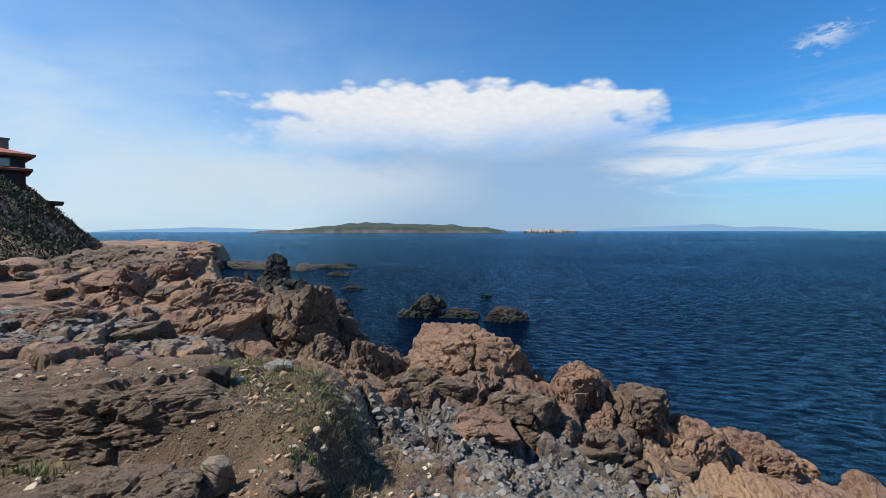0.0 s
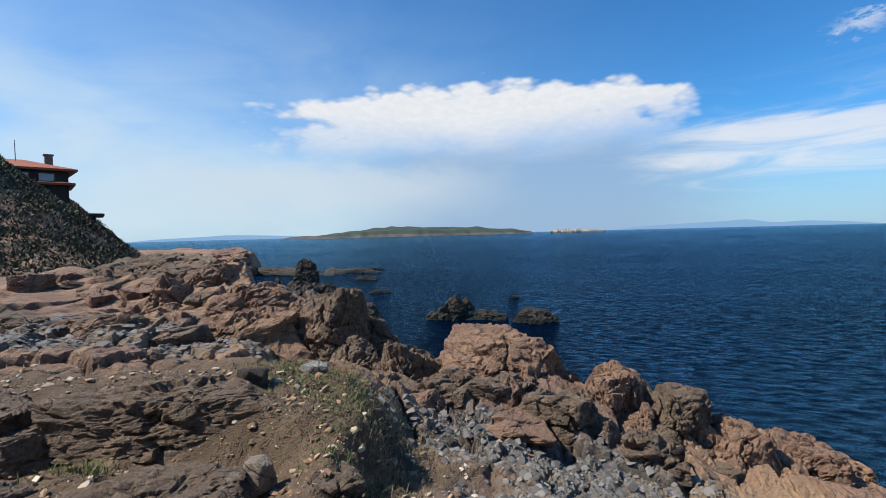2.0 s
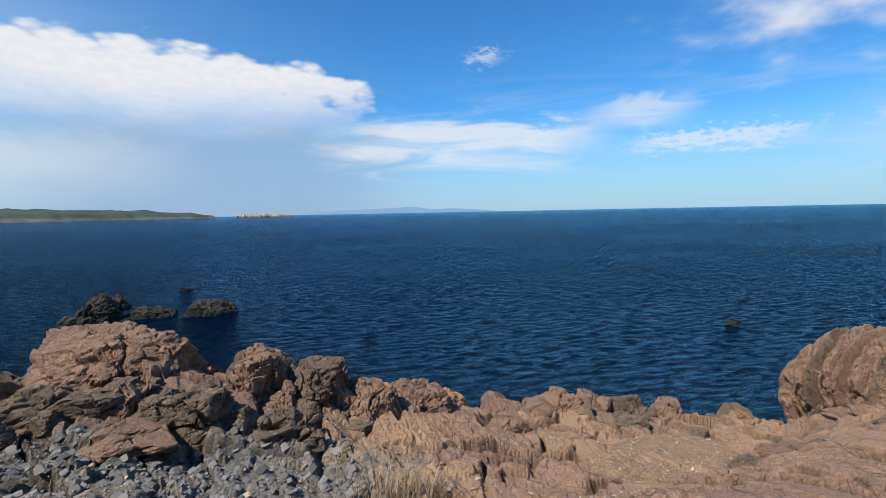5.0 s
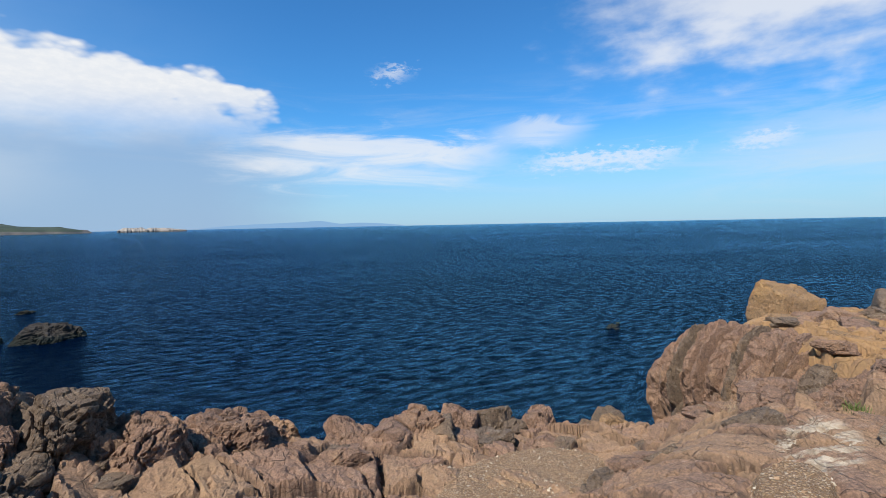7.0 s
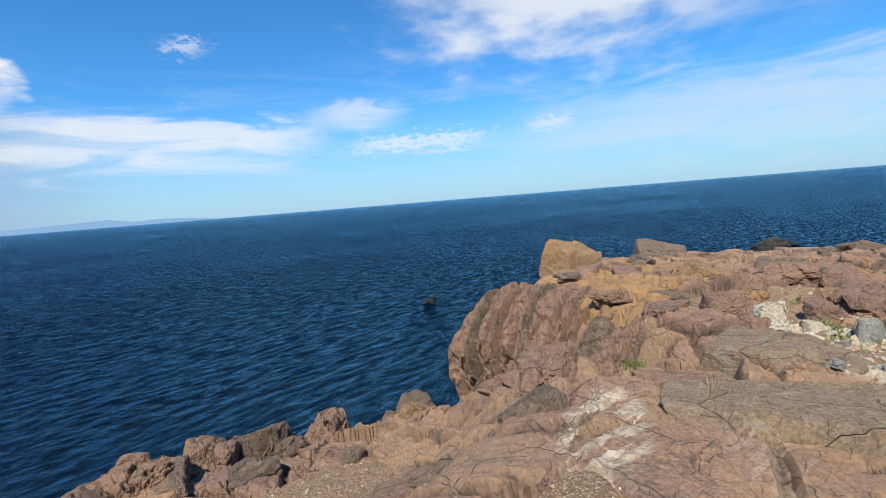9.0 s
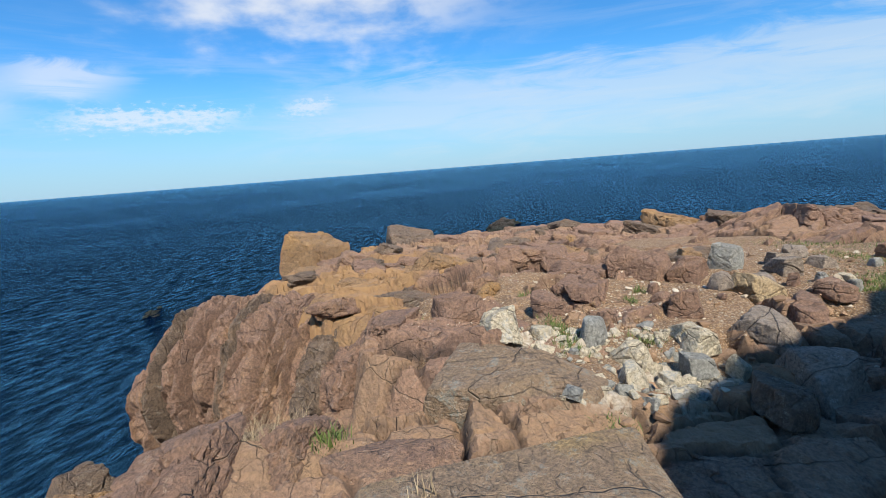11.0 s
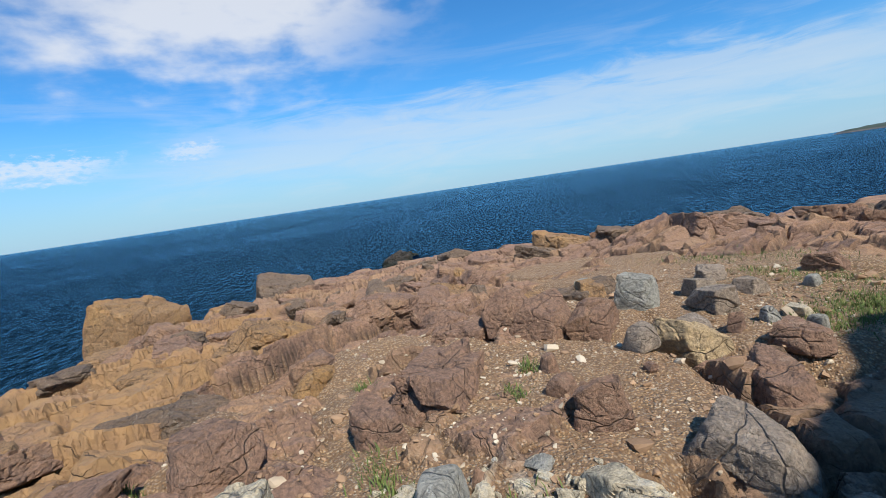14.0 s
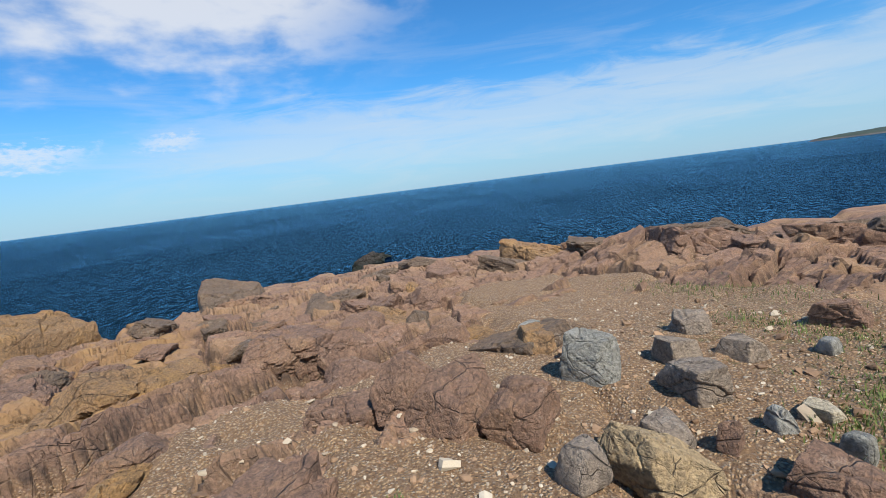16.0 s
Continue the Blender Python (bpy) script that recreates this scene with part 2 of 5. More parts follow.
    z = n.add("ShaderNodeSeparateXYZ", {0: at}).outputs[2]
    tide = n.step(n.math("ADD", z, n.math("MULTIPLY", n.noise(at, 2.0), 0.8)), 1.3, 0.7)
    colour = n.mix(tide, colour, (0.02, 0.022, 0.012))
    loose = n.math("ADD", n.math("MULTIPLY", fine, 0.5), n.math("MULTIPLY", n.math("SUBTRACT", 0.5, n.math("MINIMUM", chip.outputs[0], 0.5)), 0.9))
    mixed = n.add("ShaderNodeMix", {0: n.math("MAXIMUM", soil, gravel), 2: height, 3: loose}, data_type="FLOAT").outputs[0]
    principled(n, colour, 0.9, mixed, 1.0, 0.05)
    return m


M_GROUND = make_ground_material()


def make_sea_material():
    m, n = material("sea_water")
    at = n.add("ShaderNodeNewGeometry").outputs["Position"]
    turned = n.add("ShaderNodeVectorRotate", {"Vector": at, "Angle": 0.35}, rotation_type="Z_AXIS").outputs[0]
    swell = n.noise(n.vec("MULTIPLY", turned, (0.35, 1.0, 1)), 0.55, 3, 0.5, 0.4)
    chop = n.noise(n.vec("MULTIPLY", turned, (0.42, 1.0, 1)), 2.7, 6, 0.66, 0.35)
    ripple = n.noise(at, 6.0, 3, 0.6)
    height = n.math("ADD", n.math("MULTIPLY", swell, 0.55), n.math("ADD", n.math("MULTIPLY", chop, 0.5), n.math("MULTIPLY", ripple, 0.06)))
    drift = n.noise(n.vec("MULTIPLY", at, (1, 1, 0)), 0.012, 4, 0.6, 0.8)
    normal = n.add("ShaderNodeBump", {"Height": height, "Strength": 1.0, "Distance": 0.5}).outputs[0]
    deep = n.add("ShaderNodeBsdfDiffuse", {"Color": n.mix(n.step(drift, 0.3, 0.7), (0.00025, 0.0024, 0.0088), (0.0006, 0.0054, 0.018)), "Normal": normal})
    gloss = n.add("ShaderNodeBsdfAnisotropic", {"Color": (0.36, 0.70, 1.0, 1), "Roughness": 0.08, "Normal": normal})
    mirror = n.add("ShaderNodeFresnel", {"IOR": 1.333, "Normal": normal}).outputs[0]
    lanes = n.noise(n.vec("MULTIPLY", turned, (0.25, 1.0, 0)), 0.05, 6, 0.7, 0.6)
    share = n.math("MULTIPLY", n.math("POWER", n.math("MINIMUM", mirror, 0.97), 1.6), n.step(drift, 0.3, 0.7, 0.82, 1.0))
    share = n.math("MULTIPLY", share, n.math("MULTIPLY", n.step(chop, 0.38, 0.62, 0.35, 1.65), n.step(lanes, 0.35, 0.7, 0.88, 1.12)))
    n.add("ShaderNodeOutputMaterial", {"Surface": n.add("ShaderNodeMixShader", {0: share, 1: deep.outputs[0], 2: gloss.outputs[0]})})
    return m


M_SEA = make_sea_material()


def leaf_material(name, dark, light):
    m, n = material(name)
    rand = n.add("ShaderNodeNewGeometry").outputs["Random Per Island"]
    at = n.add("ShaderNodeNewGeometry").outputs["Position"]
    colour = n.mix(n.math("ADD", n.math("MULTIPLY", rand, 0.7), n.math("MULTIPLY", n.noise(at, 3.0), 0.3)), dark, light)
    principled(n, colour, 0.75)
    return m


M_GRASS = leaf_material("green_grass", (0.045, 0.075, 0.012), (0.15, 0.19, 0.04))
M_DRY = leaf_material("dry_grass", (0.22, 0.15, 0.08), (0.42, 0.33, 0.20))
M_BUSH = leaf_material("dark_bush", (0.012, 0.016, 0.007), (0.05, 0.055, 0.022))
M_STRAW = leaf_material("dead_grass", (0.05, 0.038, 0.02), (0.16, 0.12, 0.06))
M_SCRUB = leaf_material("brown_scrub", (0.018, 0.013, 0.008), (0.05, 0.038, 0.02))


def plain(name, a, b, scale, rough=0.8):
    m, n = material(name)
    at = n.add("ShaderNodeTexCoord").outputs["Object"]
    tone = n.math("ADD", n.math("MULTIPLY", n.noise(at, scale, 5, 0.65), 0.7), n.math("MULTIPLY", n.noise(at, scale * 9, 4, 0.6), 0.3))
    principled(n, n.mix(n.step(tone, 0.3, 0.7), a, b), rough, tone, 0.3, 0.02)
    return m


M_ROOF = plain("clay_roof_tiles", (0.24, 0.065, 0.03), (0.36, 0.11, 0.05), 3.0)
M_WOOD = plain("dark_house_boards", (0.025, 0.018, 0.016), (0.05, 0.035, 0.028), 2.0)
M_TRIM = plain("window_frame_paint", (0.10, 0.07, 0.05), (0.14, 0.10, 0.07), 4.0)
M_STONEWALL = plain("grey_masonry", (0.10, 0.085, 0.07), (0.2, 0.17, 0.14), 3.0)
M_METAL = plain("grey_metal", (0.25, 0.25, 0.26), (0.32, 0.32, 0.33), 6.0, 0.45)


def make_glass():
    m, n = material("window_glass")
    principled(n, (0.16, 0.26, 0.30), 0.08, **{"Specular IOR Level": 0.8})
    return m


M_GLASS = make_glass()
M_ISLE = plain("green_island_turf", (0.022, 0.036, 0.022), (0.038, 0.054, 0.03), 0.02)
M_CLIFF = plain("island_cliff", (0.04, 0.042, 0.042), (0.11, 0.10, 0.088), 0.06)
M_PALEISLE = plain("pale_island_rock", (0.20, 0.175, 0.145), (0.32, 0.285, 0.24), 0.03)


def make_glowing_backdrop(name, colour):
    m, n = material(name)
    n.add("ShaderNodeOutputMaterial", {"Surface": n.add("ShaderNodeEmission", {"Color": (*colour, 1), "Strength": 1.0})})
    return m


# distance haze put into the colour; the hills glow by themselves
M_FAR = make_glowing_backdrop("far_coast_painted_haze", (0.20, 0.345, 0.54))


# ---------------------------------------------------------------- shaping tools
def lattice(ix, iy, iz, seed):
    h = (ix * 374761393 + iy * 668265263 + iz * 2147483647 + seed * 974634777) & 0xFFFFFFFF
    h = ((h ^ (h >> 13)) * 1274126177) & 0xFFFFFFFF
    h = ((h ^ (h >> 16)) * 2246822519) & 0xFFFFFFFF
    return ((h ^ (h >> 13)) & 0xFFFFFF) / float(0xFFFFFF)


def smooth(a, b, v):
    t = np.clip((v - a) / (b - a), 0, 1)
    return t * t * (3 - 2 * t)


def grain(x, y, z, seed):
    """Smooth noise in -1..1."""
    fx, fy, fz = np.floor(x), np.floor(y), np.floor(z)
    ix, iy, iz = fx.astype(np.int64), fy.astype(np.int64), fz.astype(np.int64)
    u, v, w = x - fx, y - fy, z - fz
    u, v, w = u * u * (3 - 2 * u), v * v * (3 - 2 * v), w * w * (3 - 2 * w)
    out = 0
    for a in (0, 1):
        for b in (0, 1):
            for c in (0, 1):
                out = out + lattice(ix + a, iy + b, iz + c, seed) * (u if a else 1 - u) * (v if b else 1 - v) * (w if c else 1 - w)
    return out * 2 - 1


def grain2(x, y, seed):
    fx, fy = np.floor(x), np.floor(y)
    ix, iy = fx.astype(np.int64), fy.astype(np.int64)
    u, v = x - fx, y - fy
    u, v = u * u * (3 - 2 * u), v * v * (3 - 2 * v)
    out = 0
    for a in (0, 1):
        for b in (0, 1):
            out = out + lattice(ix + a, iy + b, 0, seed) * (u if a else 1 - u) * (v if b else 1 - v)
    return out * 2 - 1


def fractal2(x, y, seed, octaves=4, gain=0.5):
    total, amp, f = 0, 1.0, 1.0
    for k in range(octaves):
        total = total + amp * grain2(x * f + 17.3 * k, y * f - 9.1 * k, seed + k)
        amp, f = amp * gain, f * 2.03
    return total


def slabs(x, y, size, seed, turn=0.0, stretch=1.0):
    """Broken ground: for each place its own block's three random numbers, the way from the block's middle, and the distance to the next joint."""
    c, s = math.cos(turn), math.sin(turn)
    u, v = (x * c + y * s) / size, (-x * s + y * c) / (size * stretch)
    iu, iv = np.floor(u).astype(np.int64), np.floor(v).astype(np.int64)
    best, second = np.full(u.shape, 9.0), np.full(u.shape, 9.0)
    r1, r2, r3, du, dv = (np.zeros(u.shape) for _ in range(5))
    for a in (-1, 0, 1):
        for b in (-1, 0, 1):
            cu, cv = iu + a, iv + b
            ou = u - (cu + 0.5 + 0.85 * (lattice(cu, cv, 1, seed) - 0.5))
            ov = v - (cv + 0.5 + 0.85 * (lattice(cu, cv, 2, seed) - 0.5))
            d = np.sqrt(ou * ou + ov * ov)
            near = d < best
            second = np.where(near, best, np.minimum(second, d))
            best = np.where(near, d, best)
            for arr, val in ((r1, lattice(cu, cv, 3, seed)), (r2, lattice(cu, cv, 4, seed)), (r3, lattice(cu, cv, 5, seed)), (du, ou), (dv, ov)):
                arr[near] = val[near]
    return r1 - 0.5, r2 - 0.5, r3 - 0.5, du * size, dv * size, (second - best) * size


def mesh_from(name, verts, faces, mat, smooth_shade=True):
    me = bpy.data.meshes.new(name)
    verts, faces = np.asarray(verts, dtype=np.float32), np.asarray(faces, dtype=np.int32)
    me.vertices.add(len(verts))
    me.vertices.foreach_set("co", verts.ravel())
    k = faces.shape[1]
    me.loops.add(faces.size)
    me.loops.foreach_set("vertex_index", faces.ravel())
    me.polygons.add(len(faces))
    me.polygons.foreach_set("loop_start", np.arange(0, faces.size, k, dtype=np.int32))
    me.polygons.foreach_set("use_smooth", np.full(len(faces), smooth_shade))
    me.update(calc_edges=True)
    me.validate()
    me.materials.append(mat)
    return me


def part(name, bm, mat, parent, label=""):
    """Links a bmesh as one mesh object under a thing or a part."""
    me = bpy.data.meshes.new(name)
    bm.to_mesh(me)
    bm.free()
    me.materials.append(mat)
    ob = new(name, me)
    ob.parent = parent
    return tagged(ob, label)


def box_bm(x0, x1, y0, y1, z0, z1, bevel=0.0):
    bm = bmesh.new()
    bmesh.ops.create_cube(bm, size=1, matrix=Matrix.Translation(((x0 + x1) / 2, (y0 + y1) / 2, (z0 + z1) / 2)) @ Matrix.Diagonal((x1 - x0, y1 - y0, z1 - z0, 1)))
    if bevel:
        bmesh.ops.bevel(bm, geom=bm.edges[:], offset=bevel, segments=1, affect="EDGES")
    return bm


# ---------------------------------------------------------------- the ground
COAST = [(-140, 190), (-46, 100), (-30, 57), (-20, 40), (-12, 24), (-6.0, 13.5), (-2.6, 9.3), (1.2, 8.5), (3.0, 7.9), (5.2, 7.8), (8.0, 7.6),
         (10.0, 7.0), (11.8, 6.2), (13.0, 5.2), (13.9, 4.0), (15.5, 3.6), (19.5, 4.6), (22.4, 3.9), (25.0, 1.0), (29.0, 0.6), (34, -1.0), (38, -6), (33, -10), (27, -15),
         (24, -24), (26, -60), (-140, -60)]
# outline of an added bank out of view, fitted to its shadow's edge
SHADOW_BANK = [(-60, -3.8), (-4, -2.6), (2.4, -1.35), (4.0, -1.75), (4.55, -2.25), (5.05, -3.15), (6.0, -4.4), (6.7, -6.0), (6.8, -60), (-60, -60)]
# rain pools: middle, half lengths, water level
PUDDLES = [(16.7, -10.2, 0.55, 0.4, 3.45), (15.2, 0.05, 0.5, 0.22, 3.3)]


def inside_by(points, x, y):
    """Distance to a closed outline, above zero inside it."""
    far, within = np.full(x.shape, 1e9), np.zeros(x.shape, dtype=bool)
    for (ax, ay), (bx, by) in zip(points, points[1:] + points[:1]):
        ex, ey = bx - ax, by - ay
        t = np.clip(((x - ax) * ex + (y - ay) * ey) / (ex * ex + ey * ey), 0, 1)
        far = np.minimum(far, np.hypot(x - ax - t * ex, y - ay - t * ey))
        if ay != by:
            within ^= ((ay > y) != (by > y)) & (x < ex * (y - ay) / (by - ay) + ax)
    return np.where(within, far, -far)


def zones(x, y):
    """Where each kind of surface lies: earth, slate, ochre stone, gravel, pale stone, green, each 0 to 1."""
    wob = fractal2(x * 0.9, y * 0.9, 5, 4)
    soft = lambda cx, cy, rx, ry: smooth(1.25, 0.8, np.hypot((x - cx) / rx, (y - cy) / ry) + 0.22 * wob)
    soil = np.maximum(soft(-3.2, 3.4, 3.0, 2.3), np.maximum(soft(-1.6, 2.6, 1.0, 3.2), soft(0.6, 1.6, 2.4, 2.0)))
    soil = np.maximum(soil, np.maximum(soft(0.5, -1.2, 6.0, 2.2), soft(-7, 0.5, 4, 3)))
    slate = np.maximum(soft(0.9, 4.8, 2.5, 1.25), soft(-5.6, 7.0, 2.6, 1.1)) * (1 - soil)
    rubble = 0.55 + 0.9 * fractal2(x * 0.8, y * 0.8, 6, 3)
    gravel = np.maximum(0.9 * soft(8.2, 4.2, 2.0, 0.7), soft(11.6, -2.8, 1.3, 0.7))
    gravel = np.maximum(gravel, np.maximum(soft(13.4, -3.7, 1.6, 0.6), soft(16.0, -6.4, 3.6, 1.5)))
    gravel = np.maximum(gravel, np.maximum(soft(13.2, 4.7, 0.9, 0.5), soft(12.3, -5.2, 1.8, 1.3)))
    gravel = np.maximum(gravel, np.maximum(0.8 * soft(4.0, 3.0, 1.8, 0.4), np.clip(soft(12.8, -1.6, 3.0, 1.6) * (rubble - 0.3), 0, 1)))
    gravel = np.maximum(gravel, np.maximum(np.maximum(soft(10.9, -1.9, 0.8, 0.6), soft(11.3, -2.6, 1.0, 0.7)), soft(6.6, 0.9, 0.5, 0.25)))
    ochre = np.maximum(soft(17.0, 1.6, 4.6, 2.0), np.maximum(soft(13.6, 0.9, 1.2, 0.7), soft(12.4, 0.9, 1.0, 1.0))) * 0.5 + 0.24
    pale = np.maximum(0.75 * soft(7.7, 0.85, 0.7, 0.28), np.maximum(soft(9.95, -1.35, 0.8, 0.75), soft(8.0, -0.1, 0.9, 0.3) * 0.35))
    green = np.maximum(np.maximum(soft(-1.3, 4.4, 0.9, 1.0), soft(12.2, -6.0, 1.6, 0.8)), soft(-4.2, 3.3, 1.5, 0.5) * 0.6)
    return soil, slate, ochre, gravel, pale, green


def blocks(x, y):
    """The two sizes of broken blocks that the bedrock is made of."""
    a = slabs(x + 0.15 * fractal2(x, y, 31, 2), y, 1.5, 3, 0.5, 1.5)
    b = slabs(x + 0.06 * grain2(x * 4, y * 4, 32), y + 0.06 * grain2(x * 4, y * 4, 33), 0.5, 7, 0.35, 1.7)
    return a, b


def relief(x, y, soil, slate, gravel, fine=True):
    """Height of the broken bedrock over its mean level, and the level to which gravel fills it."""
    a, b = blocks(x, y)
    rough = a[0] * 0.18 + a[1] * 0.26 * a[3] + a[2] * 0.18 * a[4] - 0.16 * smooth(0.09, 0.015, a[5])
    close = smooth(30.0, 24.0, x) * smooth(-19.0, -14.0, y) * smooth(-10.0, -4.8, x) * smooth(14.0, 8.6, y)
    small = b[0] * 0.13 + b[1] * 0.72 * b[3] + b[2] * 0.50 * b[4] - 0.09 * smooth(0.06, 0.012, b[5])
    if fine:
        c = slabs(x, y, 0.17, 11, 0.2, 1.6)
        small = small + (c[0] * 0.05 + c[1] * 0.45 * c[3] + c[2] * 0.35 * c[4]) * (0.6 + 1.2 * slate + 0.5 * smooth(0.0, 0.4, a[2])) - 0.02 * smooth(0.03, 0.0, c[5])
        small = small + 0.012 * fractal2(x * 9, y * 9, 41, 3)
    calm = np.where(y < 2.0, np.interp(x, (3, 6, 9, 10.5, 15), (0.6, 0.55, 0.7, 1.0, 1.2)), 1.0)
    level = (rough + small * close) * calm * (1 - 0.25 * slate)
    return level, (gravel - 0.62) * 0.38, a


def land(x, y, fine=True):
    """Height of the ground in metres above the sea."""
    x, y = np.asarray(x, dtype=float), np.asarray(y, dtype=float)
    soil, slate, ochre, gravel, pale, green = zones(x, y)
    top = np.interp(x, (-60, -12, -4, 0.5, 3, 6, 9, 13, 16, 20, 26, 40), (5.6, 5.4, 5.05, 4.98, 4.5, 4.05, 3.9, 3.82, 3.4, 3.0, 2.5, 1.0))
    # the slope on the sea side, down to the gully and the cove
    drop = np.interp(x, (-2.2, -1.25, -0.7, 0, 1.5, 4, 6, 8, 10, 11.2, 12.5, 14.5, 16, 18), (0, 0.1, 0.6, 0.78, 0.98, 1.08, 1.3, 1.6, 1.9, 1.9, 2.0, 1.0, 0.4, 0.2))
    wave = 0.18 * grain2(y * 1.7, x * 0, 23)
    start = np.interp(x + wave, (-2, -1.3, -0.75, 3, 6, 9, 11, 12, 14, 16), (5.2, 4.9, 1.3, 1.0, 1.2, 1.4, 1.0, 1.2, 1.8, 3.0))
    wide = np.interp(x, (-1.3, -0.7, 3, 9, 10.3, 12), (0.9, 3.2, 3.4, 2.2, 1.3, 0.9))
    top = top - drop * smooth(0, 1, (y - start) / wide)
    # the cleft in front of the overhanging rock
    along, off = (x - 10.3) * 0.54 + (y - 0.9) * 0.842, (x - 10.3) * -0.842 + (y - 0.9) * 0.54
    inset = 1.0 * smooth(0.0, 0.8, along)
    cleft = np.interp(along, (-1.2, 0, 1.5, 4.6), (0.0, 0.75, 1.2, 2.2)) * smooth(-0.55 - inset, -0.1 - inset, off + 0.1 * grain2(along * 2.5, along * 0, 25))
    here = smooth(9.2, 10.2, x)
    gone = drop * smooth(0, 1, (y - start) / wide)
    top = top + here * (gone - np.where(off > 0.3, np.maximum(cleft, gone * smooth(0.2, 0.8, off)), cleft))
    top = top + np.interp(x, (-1.5, 0.5, 3, 5, 7), (0, 0.45, 0.3, 0.05, -0.1)) * smooth(5.6, 6.8, y)
    top = top - 0.36 * smooth(4.15, 3.7, y + 0.12 * (x + 3) + 0.12 * grain2(x * 1.5, x * 0, 24)) * smooth(-1.0, -1.7, x) * smooth(-7, -5, x)
    top = top - 0.5 * smooth(5.7, 7.0, y) * smooth(-3.7, -2.7, x) * smooth(0.2, -1.0, x)
    # the ridge at the back
    ridge = smooth(8.6, 12.0, y + 0.35 * (x + 6)) * smooth(-2.8, -5.0, x)
    top = top + ridge * (0.65 + 0.3 * fractal2(x * 0.35, y * 0.35, 21, 3)) - 2.3 * smooth(12.3, 17, y) * smooth(0, -3, x)
    # fall of the headland to the south-east
    top = top - 0.5 * smooth(-9, -16, y) * smooth(8, 14, x)
    top = top + 0.55 * np.exp(-(((x - 18.5) / 3.5) ** 2 + ((y + 10.2) / 1.6) ** 2))
    top = top - 0.10 * gravel
    rock_level, fill, a = relief(x, y, soil, slate, gravel, fine)
    grit = 0.06 * fractal2(x * 1.3, y * 1.3, 51, 3) + (0.028 * fractal2(x * 7, y * 7, 52, 3) if fine else 0)
    rough = np.maximum(rock_level, fill + grit * 0.5) * (1 - soil) + soil * grit
    s = inside_by(COAST, x, y) + 0.45 * fractal2(x * 0.45, y * 0.45, 61, 3) + 0.25 * a[0]
    shore = smooth(-0.9, 1.0, s)
    height = -2.2 + (top + 2.2) * shore + rough * smooth(-1.2, 0.2, s)
    low = smooth(1.0, -6.0, s)
    height = np.where(s < -0.9, -2.2 - 2.0 * low, height)
    for px, py, rx, ry, pz in PUDDLES:
        near = np.hypot((x - px) / rx, (y - py) / ry) + 0.25 * fractal2(x * 1.6, y * 1.6, 77, 3)
        height = height + (pz - 0.06 - height) * smooth(1.7, 1.05, near)
    # a steep unseen bank behind the path, added to cast shade on the flat
    k = inside_by(SHADOW_BANK, x, y)
    height = height + 6.2 * smooth(-0.2, 1.0, k + 0.3 * fractal2(x * 0.6, y * 0.6, 71, 3)) + 3.5 * smooth(2, 22, k)
    # the hill on the landward side
    u = -0.811 * x - 0.585 * y + 0.8 * fractal2(x * 0.15, y * 0.15, 75, 3)
    height = height + np.where(u > 0, np.minimum(u * 1.0, 9.0 + 0.1 * u), 0) * smooth(17, 32, y) * smooth(90, 68, y)
    return height


def spaced(low, high, fine, a, b, growth):
    """Grid lines: close between low and high, then wider and wider out to a and b."""
    lines, step, v = list(np.arange(low, high, fine)), fine, high
    while v < b:
        lines.append(v)
        step *= growth
        v += step
    step, v, left = fine, low, []
    while v > a:
        step *= growth
        v -= step
        left.append(v)
    return np.array(left[::-1] + lines)


def make_ground():
    xs, ys = spaced(-4.8, 18.5, 0.038, -120, 60, 1.022), spaced(-8.0, 8.6, 0.038, -58, 130, 1.024)
    gx, gy = np.meshgrid(xs, ys)
    rnd = np.random.RandomState(3)
    gx[1:-1, 1:-1] += (rnd.rand(*gx[1:-1, 1:-1].shape) - 0.5) * 0.25 * np.minimum(np.diff(xs)[:-1], np.diff(xs)[1:])[None, :]
    gy[1:-1, 1:-1] += (rnd.rand(*gy[1:-1, 1:-1].shape) - 0.5) * 0.25 * np.minimum(np.diff(ys)[:-1], np.diff(ys)[1:])[:, None]
    h = land(gx, gy)
    verts = np.stack([gx.ravel(), gy.ravel(), h.ravel()], 1)
    nx, ny = len(xs), len(ys)
    i = (np.arange(ny - 1)[:, None] * nx + np.arange(nx - 1)[None, :]).ravel()
    faces = np.stack([i, i + 1, i + nx + 1, i + nx], 1)
    # no faces deep under the sea
    keep = h.ravel()[faces].max(axis=1) > -2.0
    faces = faces[keep]
    used, inverse = np.unique(faces, return_inverse=True)
    me = mesh_from("ground", verts[used], inverse.reshape(-1, 4), M_GROUND, False)
    z = zones(gx, gy)
    a, b = blocks(gx, gy)
    level, fill, a = relief(gx, gy, z[0], z[1], z[3])
    z = (*z[:3], smooth(-0.02, 0.025, fill - level) * (1 - z[0]), *z[4:])
    joints = (smooth(0.07, 0.02, a[5]), 0.8 * smooth(0.045, 0.01, b[5]), 0.5 + 0.5 * a[1] + 0.6 * b[2])
    for name, trio in (("zone", z[:3]), ("zone_b", z[3:]), ("blocks", joints)):
        attr = me.attributes.new(name, "FLOAT_COLOR", "POINT")
        data = np.stack([*(v.ravel() for v in trio), np.ones(gx.size)], 1)[used].astype(np.float32)
        attr.data.foreach_set("color", data.ravel())
    ob = new("ground", me)
    tagged(ob, "fractured brown and ochre coastal rock with bare earth and gravel", "ground", kind="structure")
    return ob


make_ground()


